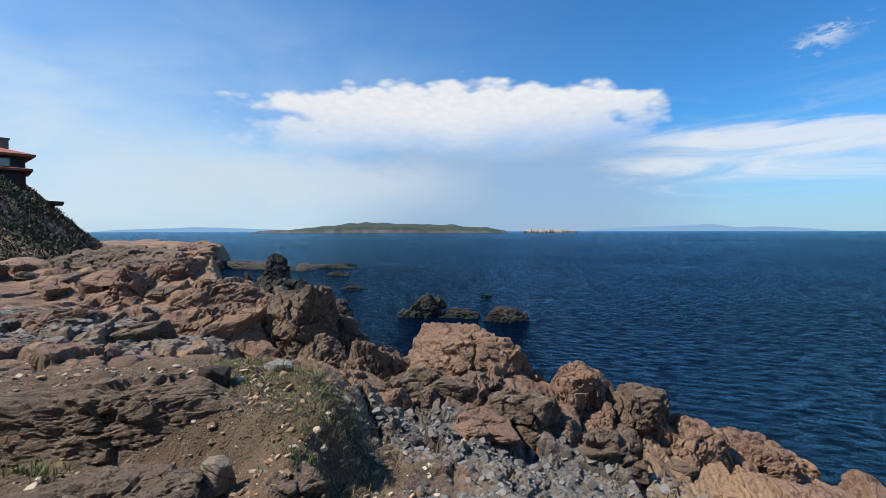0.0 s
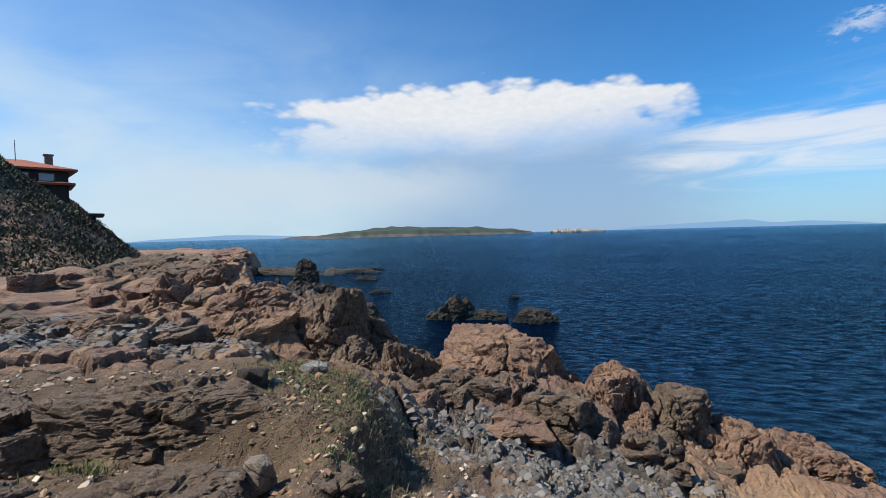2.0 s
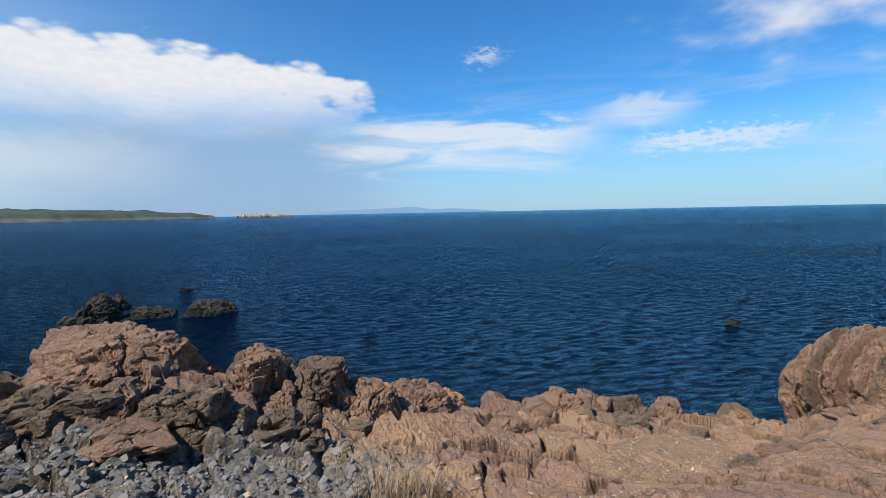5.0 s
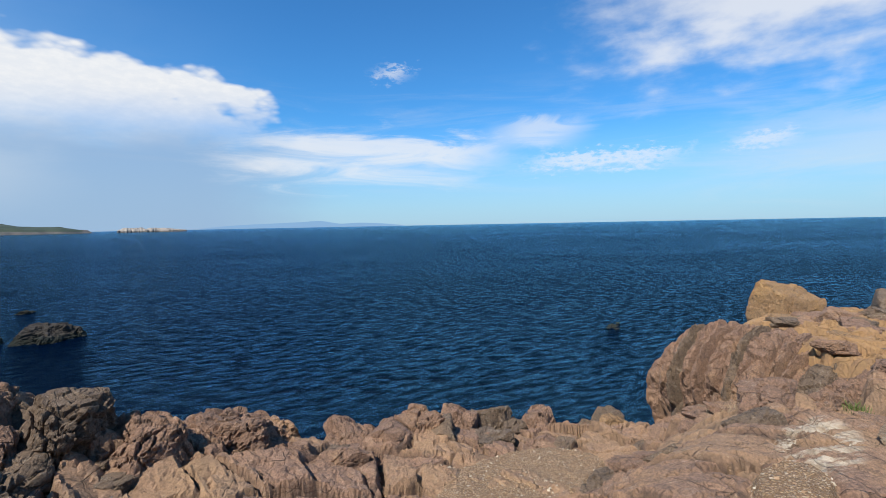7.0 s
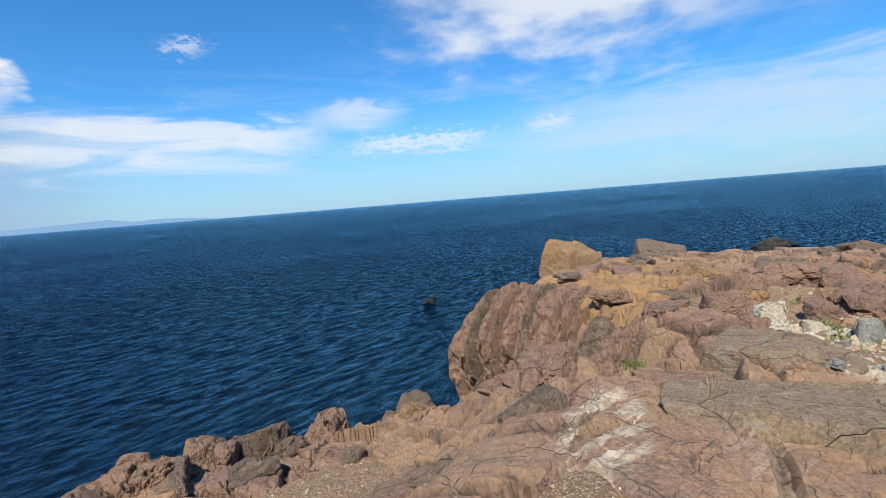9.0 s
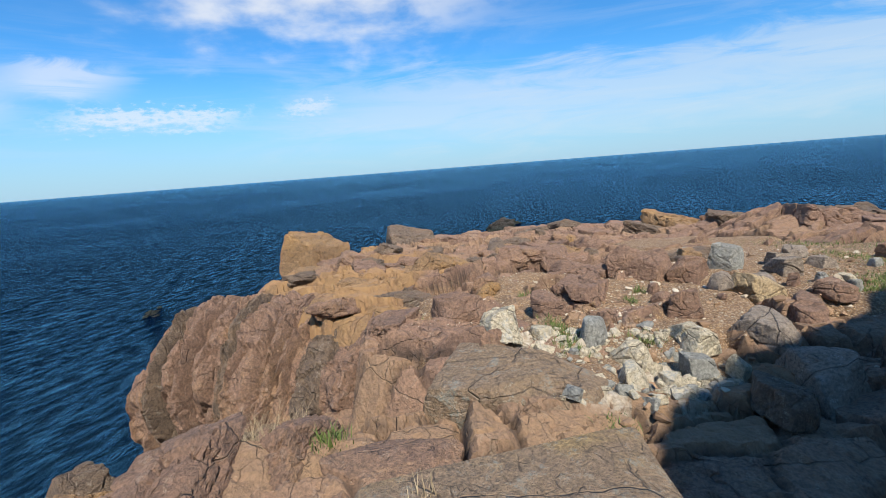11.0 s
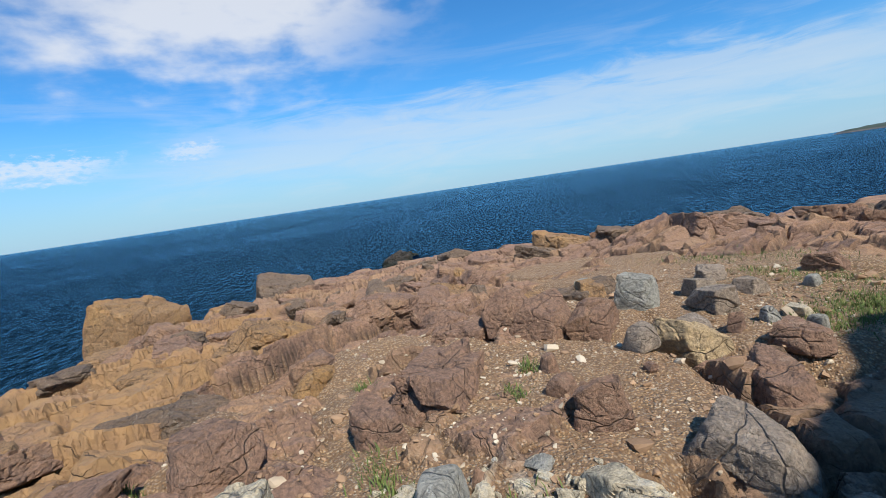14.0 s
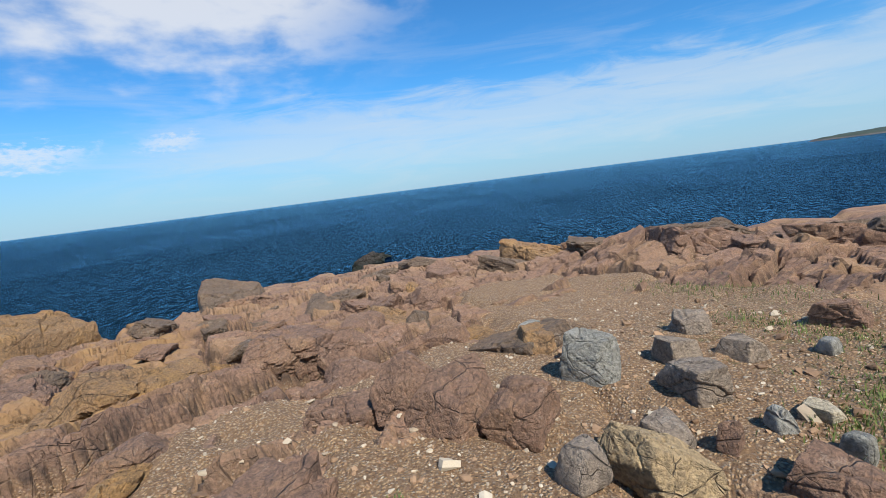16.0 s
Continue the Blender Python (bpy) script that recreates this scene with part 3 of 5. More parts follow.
def make_sea():
    bm = bmesh.new()
    rings, around = [0, 25, 60, 140, 350, 900, 2200, 4700], 96
    rows = []
    for r in rings[1:]:
        rows.append([bm.verts.new((r * math.cos(2 * math.pi * k / around), r * math.sin(2 * math.pi * k / around), 0)) for k in range(around)])
    mid = bm.verts.new((0, 0, 0))
    for k in range(around):
        bm.faces.new((mid, rows[0][k], rows[0][(k + 1) % around]))
        for a, b in zip(rows, rows[1:]):
            bm.faces.new((a[k], b[k], b[(k + 1) % around], a[(k + 1) % around]))
    me = bpy.data.meshes.new("water")
    bm.to_mesh(me)
    bm.free()
    me.materials.append(M_SEA)
    ob = new("water", me)
    ob.location = (20, 20, 0)
    tagged(ob, "deep blue rippled sea reaching to the horizon", "sea", kind="structure")


make_sea()


def make_puddle(px, py, rx, ry, pz):
    me = bpy.data.meshes.new("puddle")
    ring = [(px + 1.25 * rx * math.cos(a * math.pi / 16), py + 1.25 * ry * math.sin(a * math.pi / 16), pz) for a in range(32)]
    me.from_pydata(ring, [], [tuple(range(32))])
    m, n = material("still_rain_water")
    ripple = n.noise(n.add("ShaderNodeNewGeometry").outputs["Position"], 9.0, 2, 0.5)
    principled(n, (0.03, 0.03, 0.028), 0.05, ripple, 0.2, 0.01, **{"IOR": 1.333})
    me.materials.append(m)
    tagged(new("water", me), "still shallow rain pool in a rock hollow", "pool", kind="structure")


for spot in PUDDLES:
    make_puddle(*spot)

# ---------------------------------------------------------------- rocks
SPHERES = {}


def cube_sphere(n):
    """A ball of six square patches: points and quads."""
    if n in SPHERES:
        return SPHERES[n]
    index, pts, quads = {}, [], []
    for axis in range(3):
        for side in (0, n):
            for i in range(n):
                for j in range(n):
                    q = []
                    for a, b in ((i, j), (i + 1, j), (i + 1, j + 1), (i, j + 1)):
                        key = [a, b]
                        key.insert(axis, side)
                        key = tuple(key)
                        if key not in index:
                            index[key] = len(pts)
                            pts.append([math.tan((2 * v / n - 1) * math.pi / 4) for v in key])
                        q.append(index[key])
                    quads.append(q if (side == n) == (axis != 1) else q[::-1])
    p = np.array(pts)
    p /= np.linalg.norm(p, axis=1)[:, None]
    SPHERES[n] = (p, np.array(quads))
    return SPHERES[n]


def chunks(q, size, seed, stretch=(1, 1, 1)):
    """Broken stone: each point's own chunk as a random number, and the distance to the next joint."""
    u = q / (size * np.array(stretch))
    i = np.floor(u).astype(np.int64)
    best, second, value = np.full(len(q), 9.0), np.full(len(q), 9.0), np.zeros(len(q))
    for a in (-1, 0, 1):
        for b in (-1, 0, 1):
            for c in (-1, 0, 1):
                k = i + np.array((a, b, c))
                o = [k[:, j] + 0.5 + 0.9 * (lattice(k[:, 0], k[:, 1], k[:, 2], seed + 31 * j) - 0.5) for j in range(3)]
                d = np.sqrt(sum((u[:, j] - o[j]) ** 2 for j in range(3)))
                near = d < best
                second = np.where(near, best, np.minimum(second, d))
                best = np.where(near, d, best)
                value[near] = lattice(k[:, 0], k[:, 1], k[:, 2], seed + 97)[near]
    return value - 0.5, (second - best) * size


def rock_shape(dims, seed, n=16, cuts=12, rough=0.05, edge=26.0, joints=0.0, joint_size=0.3, tight=0.0, taper=0.0):
    """Points and faces of a block of stone, cut by random planes, then worn."""
    p, quads = cube_sphere(n)
    rnd = np.random.RandomState(seed)
    normals, reach = [], []
    for axis in range(3):
        for side in (-1, 1):
            d = rnd.normal(size=3) * 0.17
            d[axis] += side
            normals.append(d / np.linalg.norm(d))
            reach.append(rnd.uniform(0.84, 1.0))
    for _ in range(cuts):
        d = rnd.normal(size=3)
        d[2] = abs(d[2]) * 0.8 - (0.0 if rnd.rand() < 0.7 else 0.9)
        normals.append(d / np.linalg.norm(d))
        reach.append(rnd.uniform(0.86, 1.22) - tight)
    near = np.clip(p @ np.array(normals).T, 0, None) / np.array(reach)[None, :]
    q = p / ((near ** edge).sum(1) ** (1 / edge))[:, None]
    q[:, :2] *= (1 - taper * smooth(-0.6, 1.0, q[:, 2]))[:, None]
    q = q * np.array(dims) / 2
    size = float(np.mean(dims))
    away = q / (np.linalg.norm(q, axis=1)[:, None] + 1e-6)
    total, amp, f = 0, 1.0, 2.2 / size
    for k in range(4):
        total = total + amp * grain(q[:, 0] * f + seed * 1.7, q[:, 1] * f, q[:, 2] * f, seed + k)
        amp, f = amp * 0.5, f * 2.1
    q = q + away * (total * rough * 0.55 * size)[:, None]
    if joints:
        bent = q + 0.12 * joint_size * np.stack([grain(q[:, 0] * 5 + k, q[:, 1] * 5, q[:, 2] * 5, seed + 40 + k) for k in range(3)], 1)
        r, gap = chunks(bent, joint_size, seed, (1.2, 1, 0.75))
        r2, gap2 = chunks(bent, joint_size * 0.36, seed + 5, (1.3, 1, 0.7))
        push = joints * (0.75 * r + 0.35 * r2 - 0.4 * smooth(joint_size * 0.07, 0, gap) - 0.12 * smooth(joint_size * 0.04, 0, gap2))
        q = q + away * push[:, None]
    return q, quads


def rock(x, y, dims, seed, mat, label, name="rock", z=None, sink=0.25, turn=0.0, tilt=(0, 0), group="", pieces=0, **shape):
    """A rock as a thing of its own, let into the ground by a share of its height. z: the height of its top, where known.
    pieces: how many broken blocks lie against its main block."""
    turnm = np.array(Euler((radians(tilt[0]), radians(tilt[1]), radians(turn))).to_matrix())
    q, quads = rock_shape(dims, seed, **shape)
    q = q @ turnm.T
    base = float(land(np.array([x]), np.array([y]), False)[0])
    level = z - q[:, 2].max() if z is not None else base + dims[2] * (0.5 - sink)
    if not pieces:
        ob = new(name, mesh_from(name, q, quads, mat, False))
        ob.location = (x, y, level)
        return tagged(ob, label, "rock", group)
    root = new(name)
    root.location = (x, y, level)
    new("block", mesh_from("block", q, quads, mat, False)).parent = root
    rnd = np.random.RandomState(seed + 500)
    for k in range(pieces):
        share = rnd.uniform(0.38, 0.62)
        small = dict(shape, n=max(14, int(shape["n"] * 0.55)))
        q, quads = rock_shape([d * share * rnd.uniform(0.8, 1.2) for d in dims], seed + 40 + k, **small)
        a = 2 * math.pi * (k + rnd.uniform(0, 0.8)) / pieces
        at = np.array((math.cos(a) * dims[0] * 0.42, math.sin(a) * dims[1] * 0.42, dims[2] * rnd.uniform(-0.16, 0.14)))
        spin = np.array(Euler((rnd.uniform(-0.25, 0.25), rnd.uniform(-0.25, 0.25), rnd.uniform(0, 3))).to_matrix())
        new("block", mesh_from("block", q @ spin.T + at @ turnm.T, quads, mat, False)).parent = root
    return tagged(root, label, "rock", group)

PINKISH, BROWNISH = "fractured pinkish brown outcrop of weathered coastal rock", "rugged brown outcrop of cracked coastal rock"
EDGE = "rock outcrops along the cliff edge"
# the outcrops along the edge of the cliff: x, y, size, top, seed, turn, tilt
for x, y, dims, top, seed, turn, tilt, mat, label in (
    (-2.55, 8.2, (1.55, 1.5, 1.9), 5.70, 11, -18, (0, 8), M_BROWN, "blocky brown outcrop with a shaded ochre broken face"),
    (-4.25, 8.7, (2.5, 2.0, 1.7), 5.72, 12, 12, (6, -8), M_PINK, "sloping pinkish rock slab beside a blocky outcrop"),
    (-6.2, 10.6, (1.9, 1.5, 1.6), 6.02, 13, 30, (4, 0), M_PINK, PINKISH),
    (-8.9, 12.2, (5.0, 2.6, 2.2), 6.25, 14, -10, (0, -3), M_BROWN, "long layered brown rock ridge above the slate"),
    (-3.2, 10.6, (1.7, 1.6, 1.8), 5.35, 15, 40, (0, 10), M_BROWN, BROWNISH),
    (-1.15, 7.5, (1.25, 1.3, 1.3), 4.98, 16, 25, (5, 0), M_BROWN, "rounded greyish brown rock beside the slate gully"),
    (0.35, 7.5, (2.0, 1.7, 1.7), 5.02, 17, -20, (8, 6), M_PINK, "pointed reddish brown outcrop with a smooth shaded face"),
    (-0.35, 6.6, (1.2, 0.9, 1.0), 4.66, 18, 15, (14, 0), M_BROWN, BROWNISH),
    (0.95, 6.35, (1.1, 0.8, 0.9), 4.45, 19, -35, (20, 6), M_BROWN, BROWNISH),
    (2.05, 7.1, (1.05, 1.2, 1.4), 4.58, 20, 10, (6, 0), M_PINK, "rounded pinkish outcrop with a pale crown"),
    (2.75, 6.9, (1.0, 1.1, 1.4), 4.34, 21, -25, (8, 10), M_BROWN, BROWNISH),
    (2.0, 6.1, (1.0, 0.8, 0.9), 4.05, 22, 5, (18, 0), M_BROWN, BROWNISH),
    (3.45, 6.7, (1.0, 1.3, 1.3), 3.92, 23, 30, (6, 12), M_PINK, PINKISH),
    (4.5, 6.9, (1.75, 1.2, 1.2), 3.62, 24, -14, (4, 8), M_PINK, "smooth rounded pinkish boulder at the cliff edge"),
    (6.55, 6.75, (1.6, 1.4, 1.5), 2.95, 25, 8, (5, 2), M_PINK, "broad pinkish outcrop with a flat crown"),
    (7.8, 6.6, (1.1, 1.3, 1.5), 2.80, 26, -20, (4, 0), M_PINK, PINKISH),
    (8.7, 6.6, (0.9, 1.0, 1.4), 2.52, 27, 20, (0, 6), M_PINK, PINKISH),
    (9.5, 6.4, (1.1, 1.0, 1.5), 2.38, 28, -8, (4, 0), M_BROWN, BROWNISH),
    (10.65, 6.0, (1.5, 1.1, 1.5), 2.12, 29, 25, (0, 8), M_PINK, "angular pinkish outcrop above the cove"),
):
    dims = (dims[0] * 1.2, dims[1] * 1.1, dims[2] * 1.1)
    rock(x, y, dims, seed, mat, label, "rock_outcrop", z=top, turn=turn, tilt=tilt, group=EDGE, pieces=4, n=44, cuts=13, rough=0.05, joints=0.17, joint_size=0.36, tight=0.06, taper=0.25)

HEADLAND = "outcrops of the headland"
for x, y, dims, top, seed, turn, tilt, mat, label, joints, size in (
    (13.4, 5.7, (1.5, 1.5, 1.9), 1.35, 33, -15, (0, 10), M_BROWN, "low brown outcrop with an ochre flank over the sea", 0.08, 0.5),
    (12.2, 5.0, (1.2, 0.9, 1.0), 1.75, 34, 10, (6, 0), M_OCHRE, "smooth ochre boulder beside broken shells", 0.05, 0.5),
    (21.4, 3.5, (2.2, 2.0, 4.2), 3.98, 35, 160, (0, -4), M_OCHRE, "tall yellow ochre rock stack at the sea edge", 0.10, 0.9),
    (23.0, 3.0, (1.3, 1.3, 3.2), 3.15, 36, 20, (0, 0), M_OCHRE, "smaller ochre rock beside the tall stack", 0.08, 0.6),
    (28.0, 0.3, (4.6, 3.4, 4.0), 3.0, 37, 12, (0, 0), M_BROWN, "dark brown rock knob at the water", 0.12, 0.9),
    (16.2, 1.0, (2.6, 1.9, 1.1), 3.55, 38, -25, (6, 4), M_OCHRE, "cracked ochre slab sloping to the sea", 0.08, 0.5),
    (18.4, 2.2, (2.8, 1.9, 1.2), 3.35, 39, -12, (4, 2), M_OCHRE, "cracked ochre slab sloping to the sea", 0.08, 0.55),
    (14.4, 0.2, (2.2, 1.4, 0.9), 3.75, 40, -30, (4, 6), M_PINK, PINKISH, 0.08, 0.4),
    (18.5, -10.3, (4.2, 1.8, 1.5), 4.0, 41, -25, (0, 4), M_PINK, "long pinkish rock ridge behind the gravel flat", 0.12, 0.6),
    (23.0, -9.2, (3.6, 2.2, 1.5), 3.45, 42, 10, (0, -4), M_OCHRE, "ochre stained rock ridge at the far edge", 0.12, 0.7),
    (15.7, -14.6, (4.6, 2.0, 1.4), 3.6, 43, -12, (0, 0), M_BROWN, "broken brown rock ridge behind a rain pool", 0.16, 0.45),
    (20.5, -13.5, (4.2, 2.0, 1.4), 3.5, 44, 14, (0, 0), M_BROWN, "broken brown rock ridge behind a rain pool", 0.16, 0.5),
):
    rock(x, y, dims, seed, mat, label, "rock_outcrop", z=top, turn=turn, tilt=tilt, group=HEADLAND, n=52, cuts=4 if seed == 35 else 9, tight=0.0 if seed == 35 else 0.06, taper=0.2, rough=0.04, joints=joints * 1.4, joint_size=size, pieces=0 if seed == 35 else 3)



def ribbed_outcrop():
    """The big bulging outcrop over the cove: upright rounded ribs between deep clefts, each rib a part."""
    marks = (0, 0.25, 0.5, 0.75, 1.0)
    foot = ((10.9, 11.35, 11.95, 12.6, 13.35), (0.45, 1.7, 2.85, 3.95, 4.85), (3.0, 2.45, 2.1, 1.7, 1.2))
    crest = ((11.8, 12.75, 13.35, 13.8, 14.3), (0.05, 1.3, 2.45, 3.55, 4.5), (3.72, 3.84, 3.92, 3.78, 2.95))

    def wall(s, v, out):
        f, c = [np.interp(s, marks, k) for k in foot], [np.interp(s, marks, k) for k in crest]
        dx, dy = c[0] - f[0], c[1] - f[1]
        span = np.hypot(dx, dy)
        w = np.clip(v, 0, 1)
        way = 1 - np.cos(w * math.pi / 2) + 0.32 * smooth(0.25, 0.9, s) * smooth(0.38, 0.0, w) + np.clip(v - 1, 0, None) * 1.2
        way = way - out * np.cos(w * math.pi / 2) / span
        z = f[2] + (c[2] - f[2]) * np.sin(w * math.pi / 2) + np.minimum(v, 0) * 1.6 - np.clip(v - 1, 0, None) * 0.25 + out * np.sin(w * math.pi / 2)
        return np.stack([f[0] + dx * way, f[1] + dy * way, z], -1)

    def sheet(name, s, v, out, mat, parent):
        at = wall(s, v, out)
        x, y, z = at[..., 0].ravel(), at[..., 1].ravel(), at[..., 2].ravel()
        push = 0.09 * grain(x * 2.2, y * 2.2, z * 2.2, 5) + 0.045 * grain(x * 7, y * 7, z * 7, 6) + 0.015 * grain(x * 17, y * 17, z * 17, 7)
        pts = np.stack([x, y, z], 1)
        bent = pts + 0.05 * np.stack([grain(x * 4 + k, y * 4, z * 4, 30 + k) for k in range(3)], 1)
        r, gap = chunks(bent, 0.46, 21, (1, 1, 1.5))
        r2, gap2 = chunks(bent, 0.17, 22, (1, 1, 1.3))
        push = push + 0.13 * r + 0.06 * r2 - 0.06 * smooth(0.04, 0.0, gap) - 0.025 * smooth(0.02, 0.0, gap2)
        at = wall(s, v, out + push.reshape(s.shape))
        rows, cols = s.shape
        i = (np.arange(rows - 1)[:, None] * cols + np.arange(cols - 1)[None, :]).ravel()
        new(name, mesh_from(name, at.reshape(-1, 3), np.stack([i, i + 1, i + cols + 1, i + cols], 1), mat, False)).parent = parent

    root = new("ribbed_outcrop")
    s, v = np.meshgrid(np.linspace(-0.04, 1.06, 150), np.linspace(-0.6, 1.7, 110))
    sheet("body", s, v, np.full(s.shape, -0.14), M_PINK, root)
    rnd = np.random.RandomState(77)
    bounds = np.cumsum(np.concatenate([[0.0], rnd.uniform(0.45, 1.9, 13)]))
    bounds = bounds / bounds[-1] * 1.04 - 0.02
    for k in range(13):
        w, v = np.meshgrid(np.linspace(0, 1, 24), np.linspace(-0.35, 1.12, 96))
        bend = lambda j: bounds[j] + 0.016 * grain2(v * 2.3, v * 0 + j * 3.7, 91) * smooth(-0.1, 0.3, v)
        s = bend(k) + (bend(k + 1) - bend(k)) * w
        swell = 1 - np.abs(2 * w - 1) ** rnd.uniform(2.5, 5.0)
        step = lattice(np.floor(v * rnd.uniform(2.5, 4.5) + 0.5 * w + rnd.rand()).astype(np.int64), np.int64(k), np.int64(0), 13) - 0.5
        out = -0.32 + (0.30 + rnd.uniform(-0.05, 0.16) * smooth(1.05, 0.6, v)) * swell + 0.11 * step * swell + rnd.uniform(-0.2, 0.2) * (w - 0.5) * swell
        sheet("rib", s, v, out, (M_PINK, M_PINK, M_BROWN, M_PINK)[k % 4], root)
    tagged(root, "big overhanging pinkish outcrop with deep upright clefts", "rock", HEADLAND)


ribbed_outcrop()

# rocks standing in the sea
for x, y, dims, top, seed, turn, label in (
    (-14.4, 40.0, (1.9, 1.8, 3.8), 4.75, 51, 10, "upright dark rock pillar on the shore"),
    (-14.0, 39.5, (6.0, 4.0, 4.6), 2.9, 52, 30, "dark broken shore rock under the pillar"),
    (-11.4, 38.0, (2.4, 2.2, 4.0), 2.7, 53, 0, "dark blocky shore rock"),
    (-8.6, 37.0, (4.6, 3.2, 2.4), 1.2, 54, -15, "low dark reef with wet edges"),
    (-16.8, 40.5, (0.9, 0.9, 3.4), 3.1, 55, 0, "small pointed dark shore rock"),
    (-10.5, 53.0, (2.4, 1.2, 0.9), 0.45, 56, 5, "low dark rock awash in the sea"),
    (-15.5, 70.0, (3.4, 1.4, 0.9), 0.5, 57, 0, "low dark rock awash in the sea"),
    (-18.0, 90.0, (3.6, 1.4, 0.9), 0.4, 58, 0, "low dark rock awash in the sea"),
    (-1.15, 36.0, (1.75, 1.6, 2.6), 1.78, 59, 12, "square dark rock block standing on a reef"),
    (-2.4, 36.2, (2.8, 1.7, 1.4), 0.62, 60, 0, "low dark reef around a rock block"),
    (1.1, 36.0, (3.2, 1.8, 1.4), 0.66, 61, 8, "low dark reef around a rock block"),
    (4.45, 34.6, (2.9, 1.8, 1.8), 0.98, 62, -6, "dark flat topped rock in the sea"),
    (4.4, 47.0, (2.2, 1.2, 0.8), 0.28, 63, 0, "low dark rock awash in the sea"),
    (27.9, 12.6, (1.8, 1.0, 0.6), 0.12, 64, 0, "low dark rock awash in the sea"),
    (-36.0, 84.0, (26.0, 5.0, 3.0), 1.4, 65, -20, "long low dark reef along the shore"),
    (-20.0, 84.0, (9.0, 3.0, 2.0), 0.7, 66, -10, "long low dark reef along the shore"),
    (46.0, -6.6, (3.2, 1.6, 1.6), 0.9, 67, 0, "small dark skerry off the headland"),
    (49.0, -8.0, (3.4, 1.6, 1.4), 0.6, 68, 0, "small dark skerry off the headland"),
):
    dims = (dims[0] * 1.25, dims[1] * 1.2, dims[2])
    rock(x, y, dims, seed, M_DARK, label, "sea_rock", z=top, turn=turn, group="rocks standing in the sea", pieces=2, n=28, cuts=10, rough=0.07, joints=0.3, joint_size=0.5, tight=0.12, taper=0.4)

# the ledges on the earth plateau
for x, y, dims, top, seed, turn, tilt, mat, label, sink in (
    (-2.9, 4.2, (2.2, 0.8, 0.8), 5.26, 71, 9, (-6, 3), M_BROWN, "brown rock ledge breaking out of bare earth", 0),
    (-4.7, 4.0, (1.6, 0.8, 0.8), 5.26, 72, -10, (0, 0), M_BROWN, "brown rock ledge breaking out of bare earth", 0),
    (-2.25, 3.1, (1.35, 0.75, 0.5), 4.93, 73, 4, (4, 0), M_BROWN, "flat brown rock slab lying in bare earth", 0),
    (-3.75, 2.9, (1.2, 0.8, 0.5), 4.92, 74, 22, (0, 4), M_BROWN, "flat brown rock slab lying in bare earth", 0),
    (-0.98, 3.0, (0.36, 0.25, 0.22), 4.98, 75, 20, (0, 10), M_BROWN, "small brown stone on bare earth", 0),
):
    rock(x, y, dims, seed, mat, label, "rock_ledge", z=top, turn=turn, tilt=tilt, group="ledges in the earth", pieces=4, n=34, cuts=7, rough=0.035, joints=0.13, joint_size=0.25)

